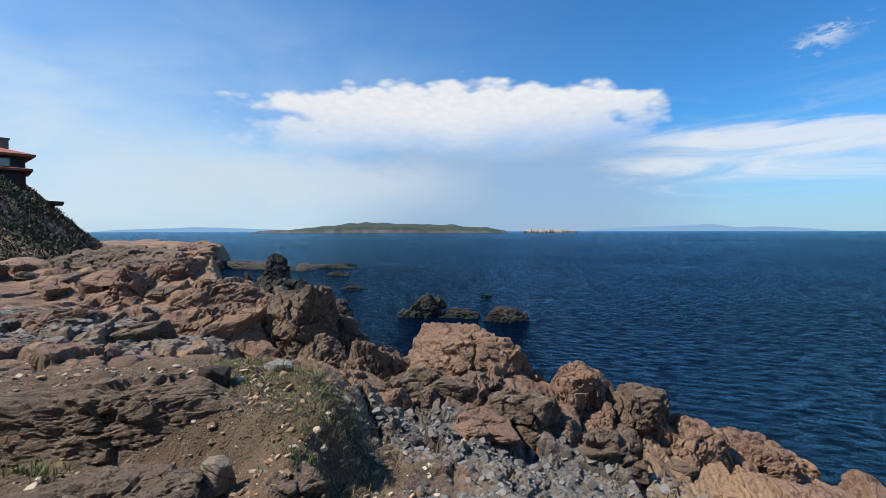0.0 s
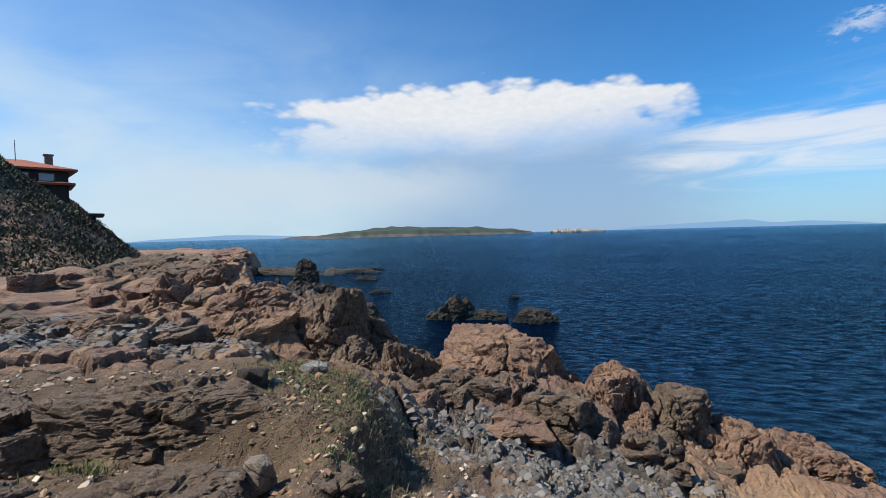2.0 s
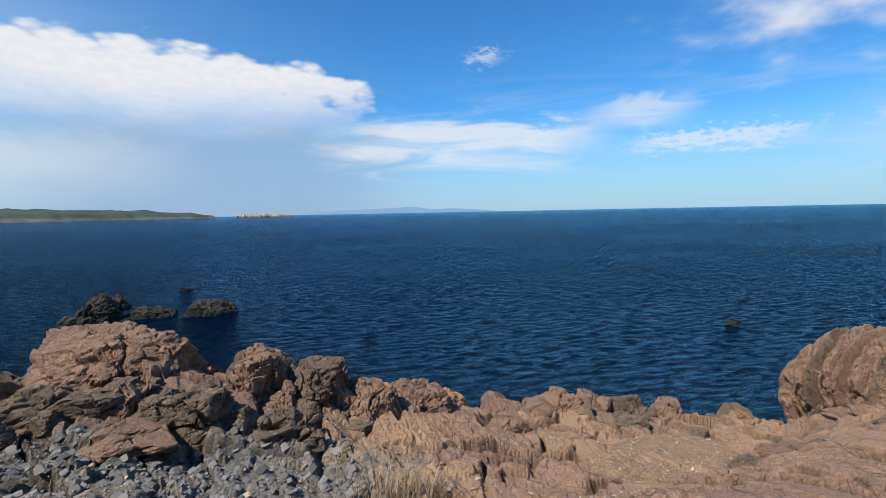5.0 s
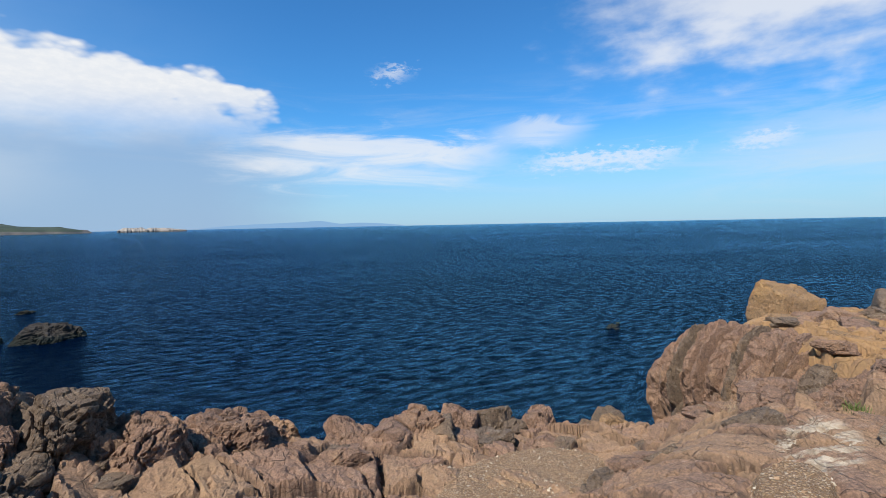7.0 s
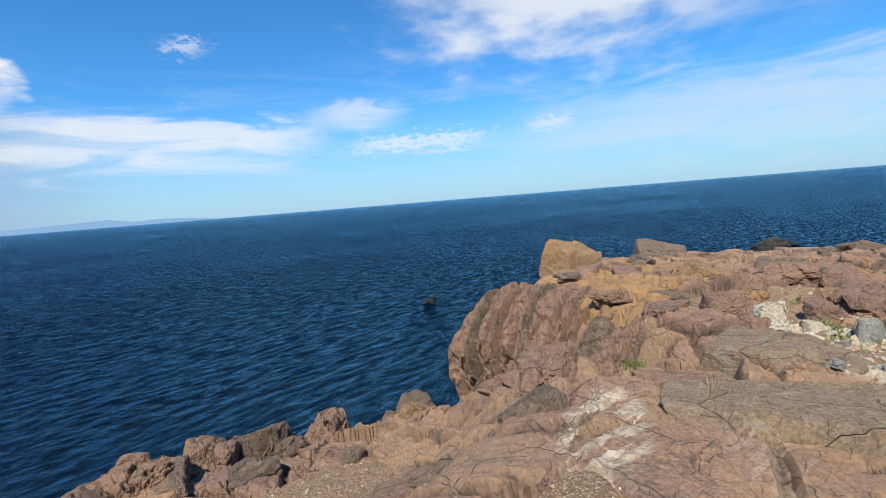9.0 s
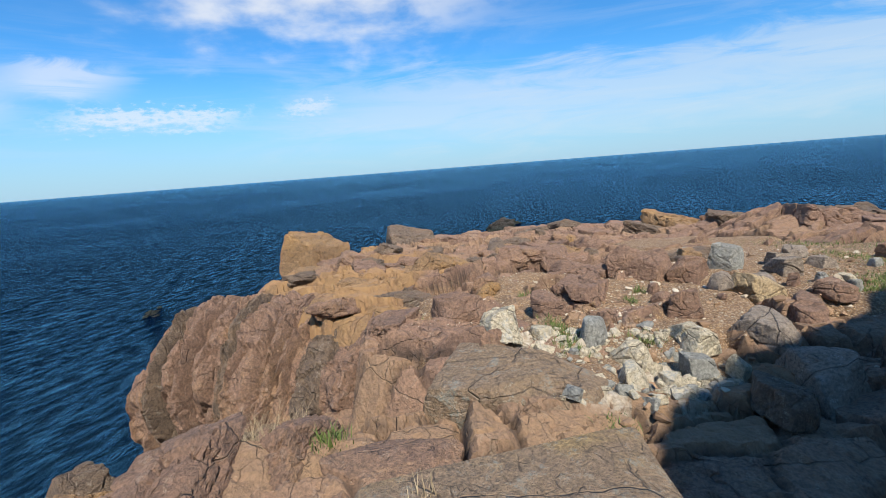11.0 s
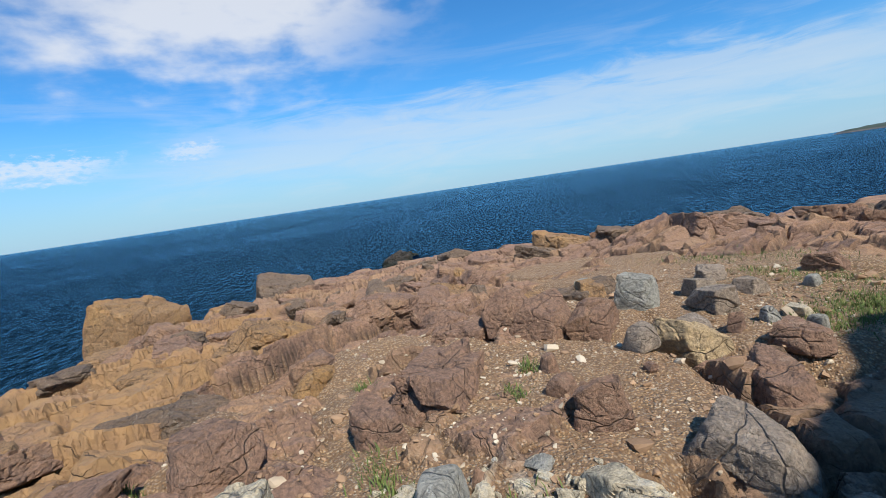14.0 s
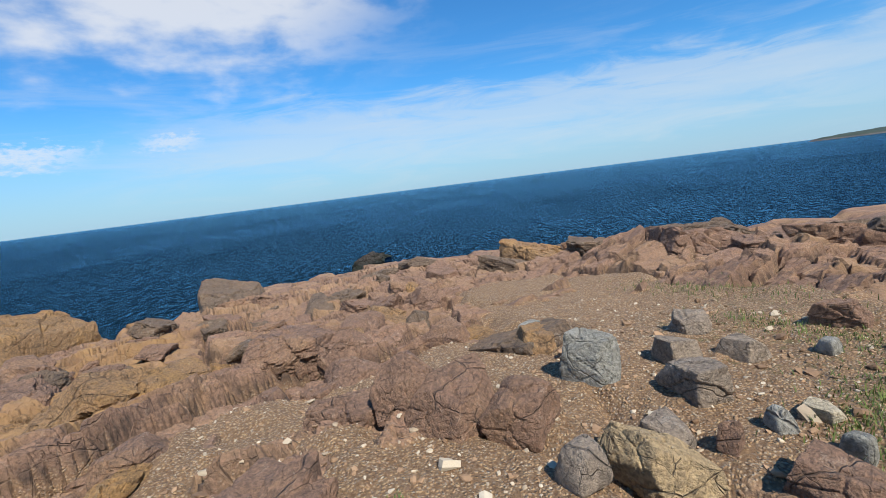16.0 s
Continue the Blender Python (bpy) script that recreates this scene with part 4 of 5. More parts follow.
# slabs and boulders of the flat: x, y, size, seed, turn, material, label, share sunk
FLAT = "boulders on the gravel flat"
for x, y, dims, seed, turn, mat, label, sink, cuts in (
    (12.65, -4.22, (0.52, 0.46, 0.60), 82, 20, M_GREY, "grey granite boulder with a pale sunlit side", 0.22, 9),
    (13.7, -4.3, (0.72, 0.5, 0.42), 83, -12, M_OCHRE, "rust coloured angular block behind a grey boulder", 0.2, 10),
    (13.95, -4.45, (0.4, 0.3, 0.4), 84, 30, M_GREY, "grey and white angular stone", 0.1, 12),
    (11.58, -3.82, (0.6, 0.42, 0.4), 85, 12, M_TAN, "yellowish split stone propped on gravel", 0.05, 8),
    (11.6, -3.42, (0.36, 0.32, 0.3), 86, 0, M_STONE, "dark blue grey rounded boulder", 0.1, 6),
    (12.6, -3.12, (0.66, 0.75, 0.7), 87, 25, M_PINK, "cracked pinkish rock rising from gravel", 0.25, 12),
    (12.95, -2.85, (0.6, 0.7, 0.7), 88, -20, M_PINK, "cracked pinkish rock rising from gravel", 0.25, 12),
    (12.3, -3.45, (0.55, 0.6, 0.6), 89, 40, M_PINK, "cracked pinkish rock rising from gravel", 0.25, 12),
    (12.0, -4.55, (0.5, 0.36, 0.34), 90, -10, M_STONE, "grey angular slab among loose stones", 0.15, 10),
    (11.72, -4.05, (0.40, 0.30, 0.26), 91, 10, M_STONE, "flat grey brown slab on gravel", 0.1, 10),
    (11.47, -4.22, (0.17, 0.15, 0.22), 92, 30, M_PINK, "small pointed brown stone", 0.1, 10),
    (11.5, -4.58, (0.16, 0.15, 0.20), 93, 0, M_GREY, "rounded pale green grey cobble", 0.1, 3),
    (11.44, -4.86, (0.22, 0.18, 0.12), 94, 15, M_PALE, "flat pale stone among grass", 0.1, 8),
    (11.16, -4.68, (0.2, 0.18, 0.2), 95, 0, M_GREY, "rounded pale green grey cobble", 0.12, 3),
    (12.05, -5.82, (0.24, 0.2, 0.16), 96, 0, M_GREY, "rounded pale green grey cobble", 0.1, 3),
    (12.4, -6.5, (0.5, 0.45, 0.42), 97, 20, M_PINK, "dark brown boulder beside grass", 0.12, 10),
    (13.05, -5.55, (0.5, 0.4, 0.28), 98, -20, M_STONE, "grey brown boulder among loose stones", 0.2, 10),
    (12.4, -5.42, (0.42, 0.34, 0.26), 99, 15, M_STONE, "grey brown boulder among loose stones", 0.15, 10),
    (12.55, -4.9, (0.44, 0.34, 0.26), 100, 0, M_STONE, "grey brown boulder among loose stones", 0.15, 10),
    (10.55, -0.62, (0.52, 0.42, 0.42), 101, 10, M_PALE, "pale cream conglomerate rock", 0.4, 12),
    (10.5, -0.98, (0.3, 0.3, 0.32), 102, 40, M_PALE, "pale cream conglomerate rock", 0.4, 12),
    (10.45, -1.45, (0.44, 0.36, 0.34), 103, -10, M_GREY, "rounded pale grey boulder in pale rubble", 0.25, 6),
    (10.02, -1.62, (0.46, 0.34, 0.34), 104, 20, M_PALE, "pale cream conglomerate rock", 0.3, 12),
    (10.15, -2.2, (0.66, 0.36, 0.34), 105, 5, M_PALE, "pale cream conglomerate rock", 0.25, 12),
    (9.75, -2.02, (0.34, 0.3, 0.34), 106, -6, M_GREY, "squared grey block set in pale rubble", 0.2, 7),
    (9.72, -2.32, (0.2, 0.22, 0.26), 107, 25, M_PALE, "pale cream conglomerate rock", 0.2, 12),
    (9.68, -1.45, (0.3, 0.26, 0.30), 108, 12, M_PALE, "pale cream conglomerate rock", 0.25, 12),
    (9.68, -1.75, (0.22, 0.2, 0.18), 109, 0, M_PALE, "pale cream conglomerate rock", 0.2, 12),
    (10.2, -2.9, (0.64, 0.44, 0.34), 110, 14, M_STONE, "large grey mottled boulder in half shade", 0.2, 10),
    (10.75, -2.5, (0.42, 0.2, 0.5), 111, 60, M_PINK, "upright brown slab throwing a dark shadow", 0.2, 10),
    (9.55, -2.85, (0.8, 0.6, 0.5), 112, 0, M_STONE, "shaded grey mottled boulder", 0.25, 10),
    (9.15, -2.2, (0.6, 0.4, 0.3), 113, 10, M_BROWN, "low brown slab lying in shade", 0.3, 10),
    (9.5, -3.5, (0.5, 0.5, 0.5), 114, 25, M_BROWN, "brown boulder lying in deep shade", 0.2, 10),
    (10.75, -3.75, (0.72, 0.42, 0.28), 115, -8, M_PINK, "flat brown slab at the shadow edge", 0.15, 11),
    (11.0, -4.3, (0.5, 0.4, 0.28), 116, 22, M_PINK, "flat brown slab at the shadow edge", 0.15, 11),
    (11.62, -2.62, (0.2, 0.15, 0.2), 117, 0, M_PINK, "small brown stone on gravel", 0.15, 11),
    (11.22, -2.5, (0.26, 0.2, 0.2), 118, 40, M_PINK, "small brown stone on gravel", 0.15, 11),
    (11.22, -3.2, (0.15, 0.12, 0.1), 119, 0, M_PINK, "small brown stone on gravel", 0.15, 11),
    (11.75, -1.75, (0.62, 0.42, 0.5), 120, 30, M_PINK, "row of pinkish upright rock fins", 0.3, 12),
    (11.45, -1.3, (0.55, 0.42, 0.46), 121, 10, M_PINK, "row of pinkish upright rock fins", 0.3, 12),
    (12.1, -2.05, (0.42, 0.36, 0.42), 122, -15, M_PINK, "row of pinkish upright rock fins", 0.3, 12),
    (9.78, -0.62, (1.6, 0.95, 0.5), 123, 60, M_LICHEN, "raised flat slab with grey and yellow lichen", 0.45, 8),
    (8.38, -0.38, (1.1, 1.65, 0.36), 144, 8, M_LICHEN, "broad flat bedrock slab with grey lichen", 0.62, 7),
    (8.95, 0.35, (0.8, 1.0, 0.36), 145, -30, M_PINK, "sloping bedrock slab beside a dry cleft", 0.62, 7),
    (8.9, -1.05, (0.13, 0.11, 0.12), 124, 0, M_PALE, "small yellow stone in a crack", 0.1, 8),
    (11.6, -0.3, (0.9, 0.7, 0.55), 125, 20, M_PINK, PINKISH, 0.35, 12),
    (13.4, -0.9, (0.8, 0.5, 0.4), 126, -30, M_PINK, "pinkish angular rock with ochre stains", 0.35, 12),
    (14.6, -2.6, (0.9, 0.7, 0.5), 127, 10, M_PINK, PINKISH, 0.35, 12),
    (15.6, -4.0, (0.8, 0.6, 0.5), 128, 45, M_PINK, PINKISH, 0.3, 12),
    (16.8, -3.0, (1.3, 0.8, 0.6), 129, -20, M_PINK, PINKISH, 0.35, 12),
    (19.0, -4.6, (1.4, 0.9, 0.8), 130, 12, M_PINK, PINKISH, 0.35, 12),
    (21.5, -2.5, (1.6, 1.0, 0.8), 131, -12, M_BROWN, BROWNISH, 0.35, 12),
    (22.5, -6.0, (1.5, 1.0, 0.8), 132, 30, M_PINK, PINKISH, 0.35, 12),
):
    big = max(dims) > 0.45
    dims = tuple((0.9 if mat is M_LICHEN else 0.77) * d for d in dims)
    rock(x, y, dims, seed, mat, label, "boulder", sink=sink, turn=turn, group=FLAT, n=26 if big else 16, cuts=max(3, cuts - 4), tight=0.05, taper=0.1,
         rough=0.025, edge=30.0 if cuts > 6 else 6.0, joints=0.03 if cuts > 7 and big else 0.0, joint_size=0.3)


def strew(count, low, high, wanted, sizes, mats, label, group, seed, name, sink=0.58):
    """Broken slabs of the bedrock, each let into the ground where wanted(x, y) is high."""
    rnd = np.random.RandomState(seed)
    made = 0
    for k in range(count * 12):
        x, y = rnd.uniform(low[0], high[0]), rnd.uniform(low[1], high[1])
        if made >= count:
            break
        if rnd.rand() > float(wanted(np.array([x]), np.array([y]))[0]):
            continue
        made += 1
        w = sizes[0] * (sizes[1] / sizes[0]) ** rnd.rand()
        dims = (w, w * rnd.uniform(0.5, 0.85), w * rnd.uniform(0.32, 0.5))
        rock(x, y, dims, seed * 100 + k, mats[rnd.randint(len(mats))], label, name, sink=sink, turn=rnd.uniform(-50, 50), tilt=(rnd.uniform(-14, 14), rnd.uniform(-14, 14)),
             group=group, n=20, cuts=6, tight=0.08, rough=0.03, edge=30.0, joints=0.10 * w, joint_size=0.4 * w)


def firm(x, y):
    z = zones(x, y)
    return np.clip(1 - 1.6 * np.maximum(np.maximum(z[0], z[3]), z[4]), 0, 1)


SLABS = "broken slabs of the bedrock"
strew(95, (11.0, -4.8), (24.0, 3.0), lambda x, y: firm(x, y) * (inside_by(COAST, x, y) > 0.8), (0.45, 1.3), (M_PINK, M_PINK, M_BROWN, M_OCHRE), "angular slab of pinkish bedrock let into the ground", SLABS, 7, "outcrop")
strew(40, (14.0, -16.0), (27.0, -4.5), lambda x, y: firm(x, y) * (inside_by(COAST, x, y) > 0.6), (0.6, 1.6), (M_PINK, M_BROWN), "angular slab of pinkish bedrock let into the ground", SLABS, 8, "outcrop")
strew(55, (-1.6, 5.7), (11.0, 7.9), lambda x, y: firm(x, y), (0.35, 0.9), (M_PINK, M_BROWN, M_BROWN), "jagged block of brown rock at the cliff edge", EDGE, 9, "outcrop", 0.5)
strew(45, (-11.0, 6.8), (-2.8, 13.0), lambda x, y: firm(x, y) * (inside_by(COAST, x, y) > 0.3), (0.4, 1.4), (M_PINK, M_BROWN), "jagged block of brown rock on the ridge", EDGE, 10, "outcrop", 0.5)
strew(26, (7.5, 0.9), (11.0, 5.6), lambda x, y: firm(x, y), (0.3, 0.9), (M_PINK, M_BROWN), "angular slab of rock on the slope to the cove", SLABS, 12, "outcrop")
rock(-1.67, 3.37, (0.22, 0.17, 0.24), 140, M_STONE, "small pale angular stone standing on earth", "boulder", z=4.93, n=12, cuts=9, rough=0.02)
rock(-1.85, 5.25, (0.34, 0.16, 0.12), 141, M_GREY, "flat pale stone lying in the grass", "boulder", sink=0.1, n=12, cuts=9, rough=0.02)
rock(-2.35, 4.75, (0.3, 0.22, 0.2), 142, M_DARK, "small dark stone on bare earth", "boulder", sink=0.15, n=12, cuts=9, rough=0.03)
rock(2.2, 3.75, (0.24, 0.2, 0.24), 143, M_BROWN, "squared brown stone at the foot of the slate", "boulder", sink=0.15, n=12, cuts=8, rough=0.02)


# ---------------------------------------------------------------- loose stones, kinds nobody could count
def scatter(name, count, low, high, wanted, sizes, mats, label, seed, flat=0.6, lie=None):
    """Loose stones strewn over the ground where wanted(x, y) is high, in one mesh for each material."""
    rnd = np.random.RandomState(seed)
    p, quads = cube_sphere(2)
    kinds = []
    for k in range(12):
        q = p / (np.abs(p) ** 6).sum(1)[:, None] ** (1 / 6)
        for _ in range(5):
            d = rnd.normal(size=3)
            d /= np.linalg.norm(d)
            q = q - np.clip(q @ d - rnd.uniform(0.5, 0.9), 0, None)[:, None] * d[None, :]
        kinds.append(q)
    xs, ys = rnd.uniform(low[0], high[0], count), rnd.uniform(low[1], high[1], count)
    good = rnd.rand(count) < wanted(xs, ys)
    xs, ys = xs[good], ys[good]
    zs = land(xs, ys)
    pick = rnd.randint(len(mats), size=len(xs))
    for m, mat in enumerate(mats):
        verts, faces, at = [], [], 0
        for x, y, z in zip(xs[pick == m], ys[pick == m], zs[pick == m]):
            s = sizes[0] * (sizes[1] / sizes[0]) ** (rnd.rand() ** 2.2)
            turnm = np.array(Euler((rnd.uniform(-0.5, 0.5), rnd.uniform(-0.5, 0.5), rnd.uniform(0, 6.28)) if lie is None else
                                  (lie[0] + rnd.uniform(-0.3, 0.3), lie[1] + rnd.uniform(-0.3, 0.3), lie[2] + rnd.uniform(-0.5, 0.5))).to_matrix())
            q = (kinds[rnd.randint(12)] * np.array((s, s * rnd.uniform(0.5, 1.0), s * flat * rnd.uniform(0.5, 1.0))) / 2) @ turnm.T
            verts.append(q + np.array((x, y, z + s * flat * 0.14)))
            faces.append(quads + at)
            at += len(q)
        if verts:
            ob = new(name, mesh_from(name, np.concatenate(verts), np.concatenate(faces), mat, False))
            tagged(ob, label, "stones", kind="stuff")


def plain_stone(name, a, b):
    m, n = material(name)
    rand = n.add("ShaderNodeNewGeometry").outputs["Random Per Island"]
    at = n.add("ShaderNodeNewGeometry").outputs["Position"]
    tone = n.noise(at, 45, 4, 0.65)
    principled(n, n.mix(n.math("ADD", n.math("MULTIPLY", rand, 0.75), n.math("MULTIPLY", tone, 0.25)), a, b), 0.85, tone, 0.5, 0.01)
    return m


M_CHIP_PALE = plain_stone("pale_chips", (0.32, 0.24, 0.155), (0.58, 0.50, 0.38))
M_CHIP_BROWN = plain_stone("brown_chips", (0.14, 0.082, 0.046), (0.42, 0.27, 0.155))
M_CHIP_SLATE = plain_stone("slate_chips", (0.05, 0.047, 0.045), (0.24, 0.22, 0.20))

scatter("gravel_stones", 52000, (4.0, -6.5), (15.5, 6.0), lambda x, y: 0.85 * zones(x, y)[3], (0.01, 0.045), (M_CHIP_PALE, M_CHIP_BROWN, M_CHIP_BROWN),
        "loose brown and cream gravel with broken shell", 5)
scatter("slate_shards", 9000, (-2.0, 3.2), (5.0, 6.6), lambda x, y: zones(x, y)[1] ** 1.5, (0.025, 0.12), (M_CHIP_SLATE,),
        "sharp grey slate shards filling the gully", 6, 0.3, (0.5, -0.25, 0.3))
scatter("slate_shards", 3500, (-9.0, 5.6), (-2.6, 8.4), lambda x, y: zones(x, y)[1], (0.03, 0.14), (M_CHIP_SLATE,),
        "sharp grey slate shards below the ridge", 7, 0.3, (0.2, 0.1, 0.2))
scatter("earth_stones", 15000, (-6.5, 1.0), (4.5, 5.4), lambda x, y: zones(x, y)[0] * 0.4 + 0.1, (0.012, 0.10), (M_CHIP_BROWN, M_CHIP_BROWN, M_CHIP_PALE),
        "small loose stones on bare earth", 8)
scatter("pale_rubble", 800, (9.2, -2.7), (11.2, 0.0), lambda x, y: 0.9 * zones(x, y)[4], (0.04, 0.2), (M_PALE, M_PALE, M_GREY),
        "broken cream coloured conglomerate rubble", 10, 0.8)
scatter("rubble", 900, (9.0, -6.8), (14.0, -0.4), lambda x, y: 0.3 + 0.7 * zones(x, y)[4], (0.04, 0.13), (M_CHIP_PALE, M_CHIP_BROWN, M_CHIP_BROWN),
        "loose rubble of cream and brown stones", 9, 0.7)


# ---------------------------------------------------------------- grass
def tuft(x, y, spread, blades, height, mat, label, name="grass_tuft", seed=1, lean=0.9, width=0.004):
    rnd = np.random.RandomState(seed)
    px, py = x + rnd.normal(size=blades) * spread[0] / 2, y + rnd.normal(size=blades) * spread[1] / 2
    pz = land(px, py) - 0.015
    verts, faces, at = [], [], 0
    for bx, by, bz in zip(px, py, pz):
        a, h = rnd.uniform(0, 6.28), height * rnd.uniform(0.3, 1.1)
        out = h * lean * rnd.uniform(0.2, 1.2)
        dx, dy, sx, sy = math.cos(a) * out, math.sin(a) * out, -math.sin(a) * width, math.cos(a) * width
        verts += [(bx - sx, by - sy, bz), (bx + sx, by + sy, bz), (bx + dx * 0.4 + sx * 0.8, by + dy * 0.4 + sy * 0.8, bz + h * 0.62),
                  (bx + dx * 0.4 - sx * 0.8, by + dy * 0.4 - sy * 0.8, bz + h * 0.62), (bx + dx + sx * 0.15, by + dy + sy * 0.15, bz + h), (bx + dx - sx * 0.15, by + dy - sy * 0.15, bz + h)]
        faces += [(at, at + 1, at + 2, at + 3), (at + 3, at + 2, at + 4, at + 5)]
        at += 6
    ob = new(name, mesh_from(name, verts, faces, mat, False))
    return tagged(ob, label, "grass", kind="stuff")


for k, (x, y, sx, sy, blades, h) in enumerate(((-1.5, 4.95, 1.0, 0.6, 1900, 0.055), (-1.15, 4.2, 0.4, 0.9, 900, 0.055), (-2.3, 5.0, 0.5, 0.4, 500, 0.06), (-0.95, 3.4, 0.2, 0.2, 220, 0.08), (-2.1, 5.5, 0.9, 0.25, 500, 0.07),
                                               (-4.2, 3.2, 0.8, 0.25, 350, 0.09), (-3.2, 3.55, 0.3, 0.12, 160, 0.12), (-1.7, 2.7, 0.25, 0.12, 120, 0.07))):
    tuft(x, y, (sx, sy), blades, h, M_GRASS, "bright green grass growing on bare earth", seed=200 + k)
for k, (x, y, sx, sy, blades, h) in enumerate(((-0.85, 4.6, 0.35, 0.8, 1300, 0.055), (-0.75, 3.6, 0.3, 0.8, 1100, 0.05), (-1.5, 4.4, 0.9, 0.8, 1600, 0.05), (-2.6, 4.7, 1.2, 0.5, 900, 0.04))):
    tuft(x, y, (sx, sy), blades, h, M_STRAW, "matted dead brown grass on an earth bank", "dead_grass", seed=280 + k, lean=1.3, width=0.005)
for k, (x, y, sx, sy, blades, h) in enumerate(((11.2, -5.5, 0.5, 0.45, 2600, 0.06), (12.0, -6.2, 0.8, 0.3, 900, 0.05), (12.8, -6.1, 0.6, 0.3, 300, 0.07), (10.9, -1.25, 0.35, 0.12, 260, 0.07),
                                               (10.35, -1.2, 0.3, 0.15, 260, 0.08), (10.25, -1.85, 0.2, 0.15, 160, 0.07), (11.75, -2.5, 0.12, 0.08, 90, 0.09), (11.4, -2.25, 0.12, 0.08, 90, 0.07),
                                               (12.6, -1.3, 0.14, 0.08, 90, 0.09), (11.55, 0.2, 0.12, 0.1, 80, 0.1), (9.3, 0.75, 0.16, 0.12, 120, 0.1), (9.0, -1.1, 0.2, 0.12, 160, 0.06),
                                               (11.2, -4.9, 0.35, 0.35, 600, 0.07), (14.5, -7.2, 1.6, 0.5, 600, 0.08), (17.0, -12.2, 2.2, 0.5, 500, 0.1))):
    tuft(x, y, (sx, sy), blades, h, M_GRASS, "short green grass between loose stones", seed=230 + k)
for k, (x, y, sx, sy, blades, h) in enumerate(((10.75, 1.75, 0.3, 0.4, 420, 0.42), (10.5, 1.4, 0.25, 0.25, 220, 0.36), (11.1, 2.4, 0.2, 0.35, 160, 0.3), (2.9, 4.15, 0.42, 0.25, 420, 0.36), (2.5, 4.2, 0.25, 0.2, 160, 0.22),
                                               (8.4, 0.15, 0.1, 0.1, 40, 0.2), (11.6, -1.9, 0.08, 0.08, 30, 0.16), (-0.85, 4.0, 0.2, 0.6, 300, 0.1))):
    tuft(x, y, (sx, sy), blades, h, M_DRY, "dry straw coloured grass in a rock cleft", "dry_grass_tuft", seed=260 + k, lean=0.8, width=0.003)


# ---------------------------------------------------------------- the hill with its houses
def brush(name, count, low, high, wanted, size, mat, label, seed):
    """Low dense shrubs: many small leaf clumps over the ground, as one mesh."""
    rnd = np.random.RandomState(seed)
    xs, ys = rnd.uniform(low[0], high[0], count), rnd.uniform(low[1], high[1], count)
    keep = rnd.rand(count) < wanted(xs, ys)
    xs, ys = xs[keep], ys[keep]
    clump = 0.6 + 0.8 * np.clip(fractal2(xs * 0.35, ys * 0.35, seed, 3) + 0.4, 0, 1.2)
    zs = land(xs, ys, False) + rnd.uniform(-0.2, 1.0, len(xs)) * size * 1.6 * clump
    k = len(xs)
    c = np.stack([xs, ys, zs], 1)
    u, v = rnd.normal(size=(k, 3)), rnd.normal(size=(k, 3))
    v[:, 2] = np.abs(v[:, 2]) + 0.6
    u /= np.linalg.norm(u, axis=1)[:, None]
    v /= np.linalg.norm(v, axis=1)[:, None]
    s = (size * rnd.uniform(0.25, 0.75, k))[:, None]
    verts = np.stack([c - u * s * 0.4, c + u * s * 0.4, c + u * s * 0.2 + v * s * 1.2, c - u * s * 0.15 + v * s], 1).reshape(-1, 3)
    faces = np.arange(4 * k).reshape(-1, 4)
    ob = new(name, mesh_from(name, verts, faces, mat, False))
    return tagged(ob, label, "shrubs", kind="stuff")


def on_hill(x, y):
    u = -0.811 * x - 0.585 * y
    return ((u > 0.3) & (y > 19)).astype(float)


brush("hillside_shrubs", 150000, (-62, 20), (-20, 66), lambda x, y: on_hill(x, y) * (fractal2(x * 0.12, y * 0.12, 81, 3) > -0.1), 0.3, M_BUSH, "dense dark green shrubs covering the hillside", 301)
brush("hillside_scrub", 100000, (-62, 20), (-20, 66), lambda x, y: on_hill(x, y) * (fractal2(x * 0.12, y * 0.12, 81, 3) < 0.05), 0.3, M_SCRUB, "brown leafless scrub on the hillside", 302)
brush("hillside_grass", 9000, (-62, 34), (-34, 66), lambda x, y: on_hill(x, y) * (-0.811 * x - 0.585 * y > 6.0), 0.26, M_GRASS, "pale green grass on top of the hill", 303)


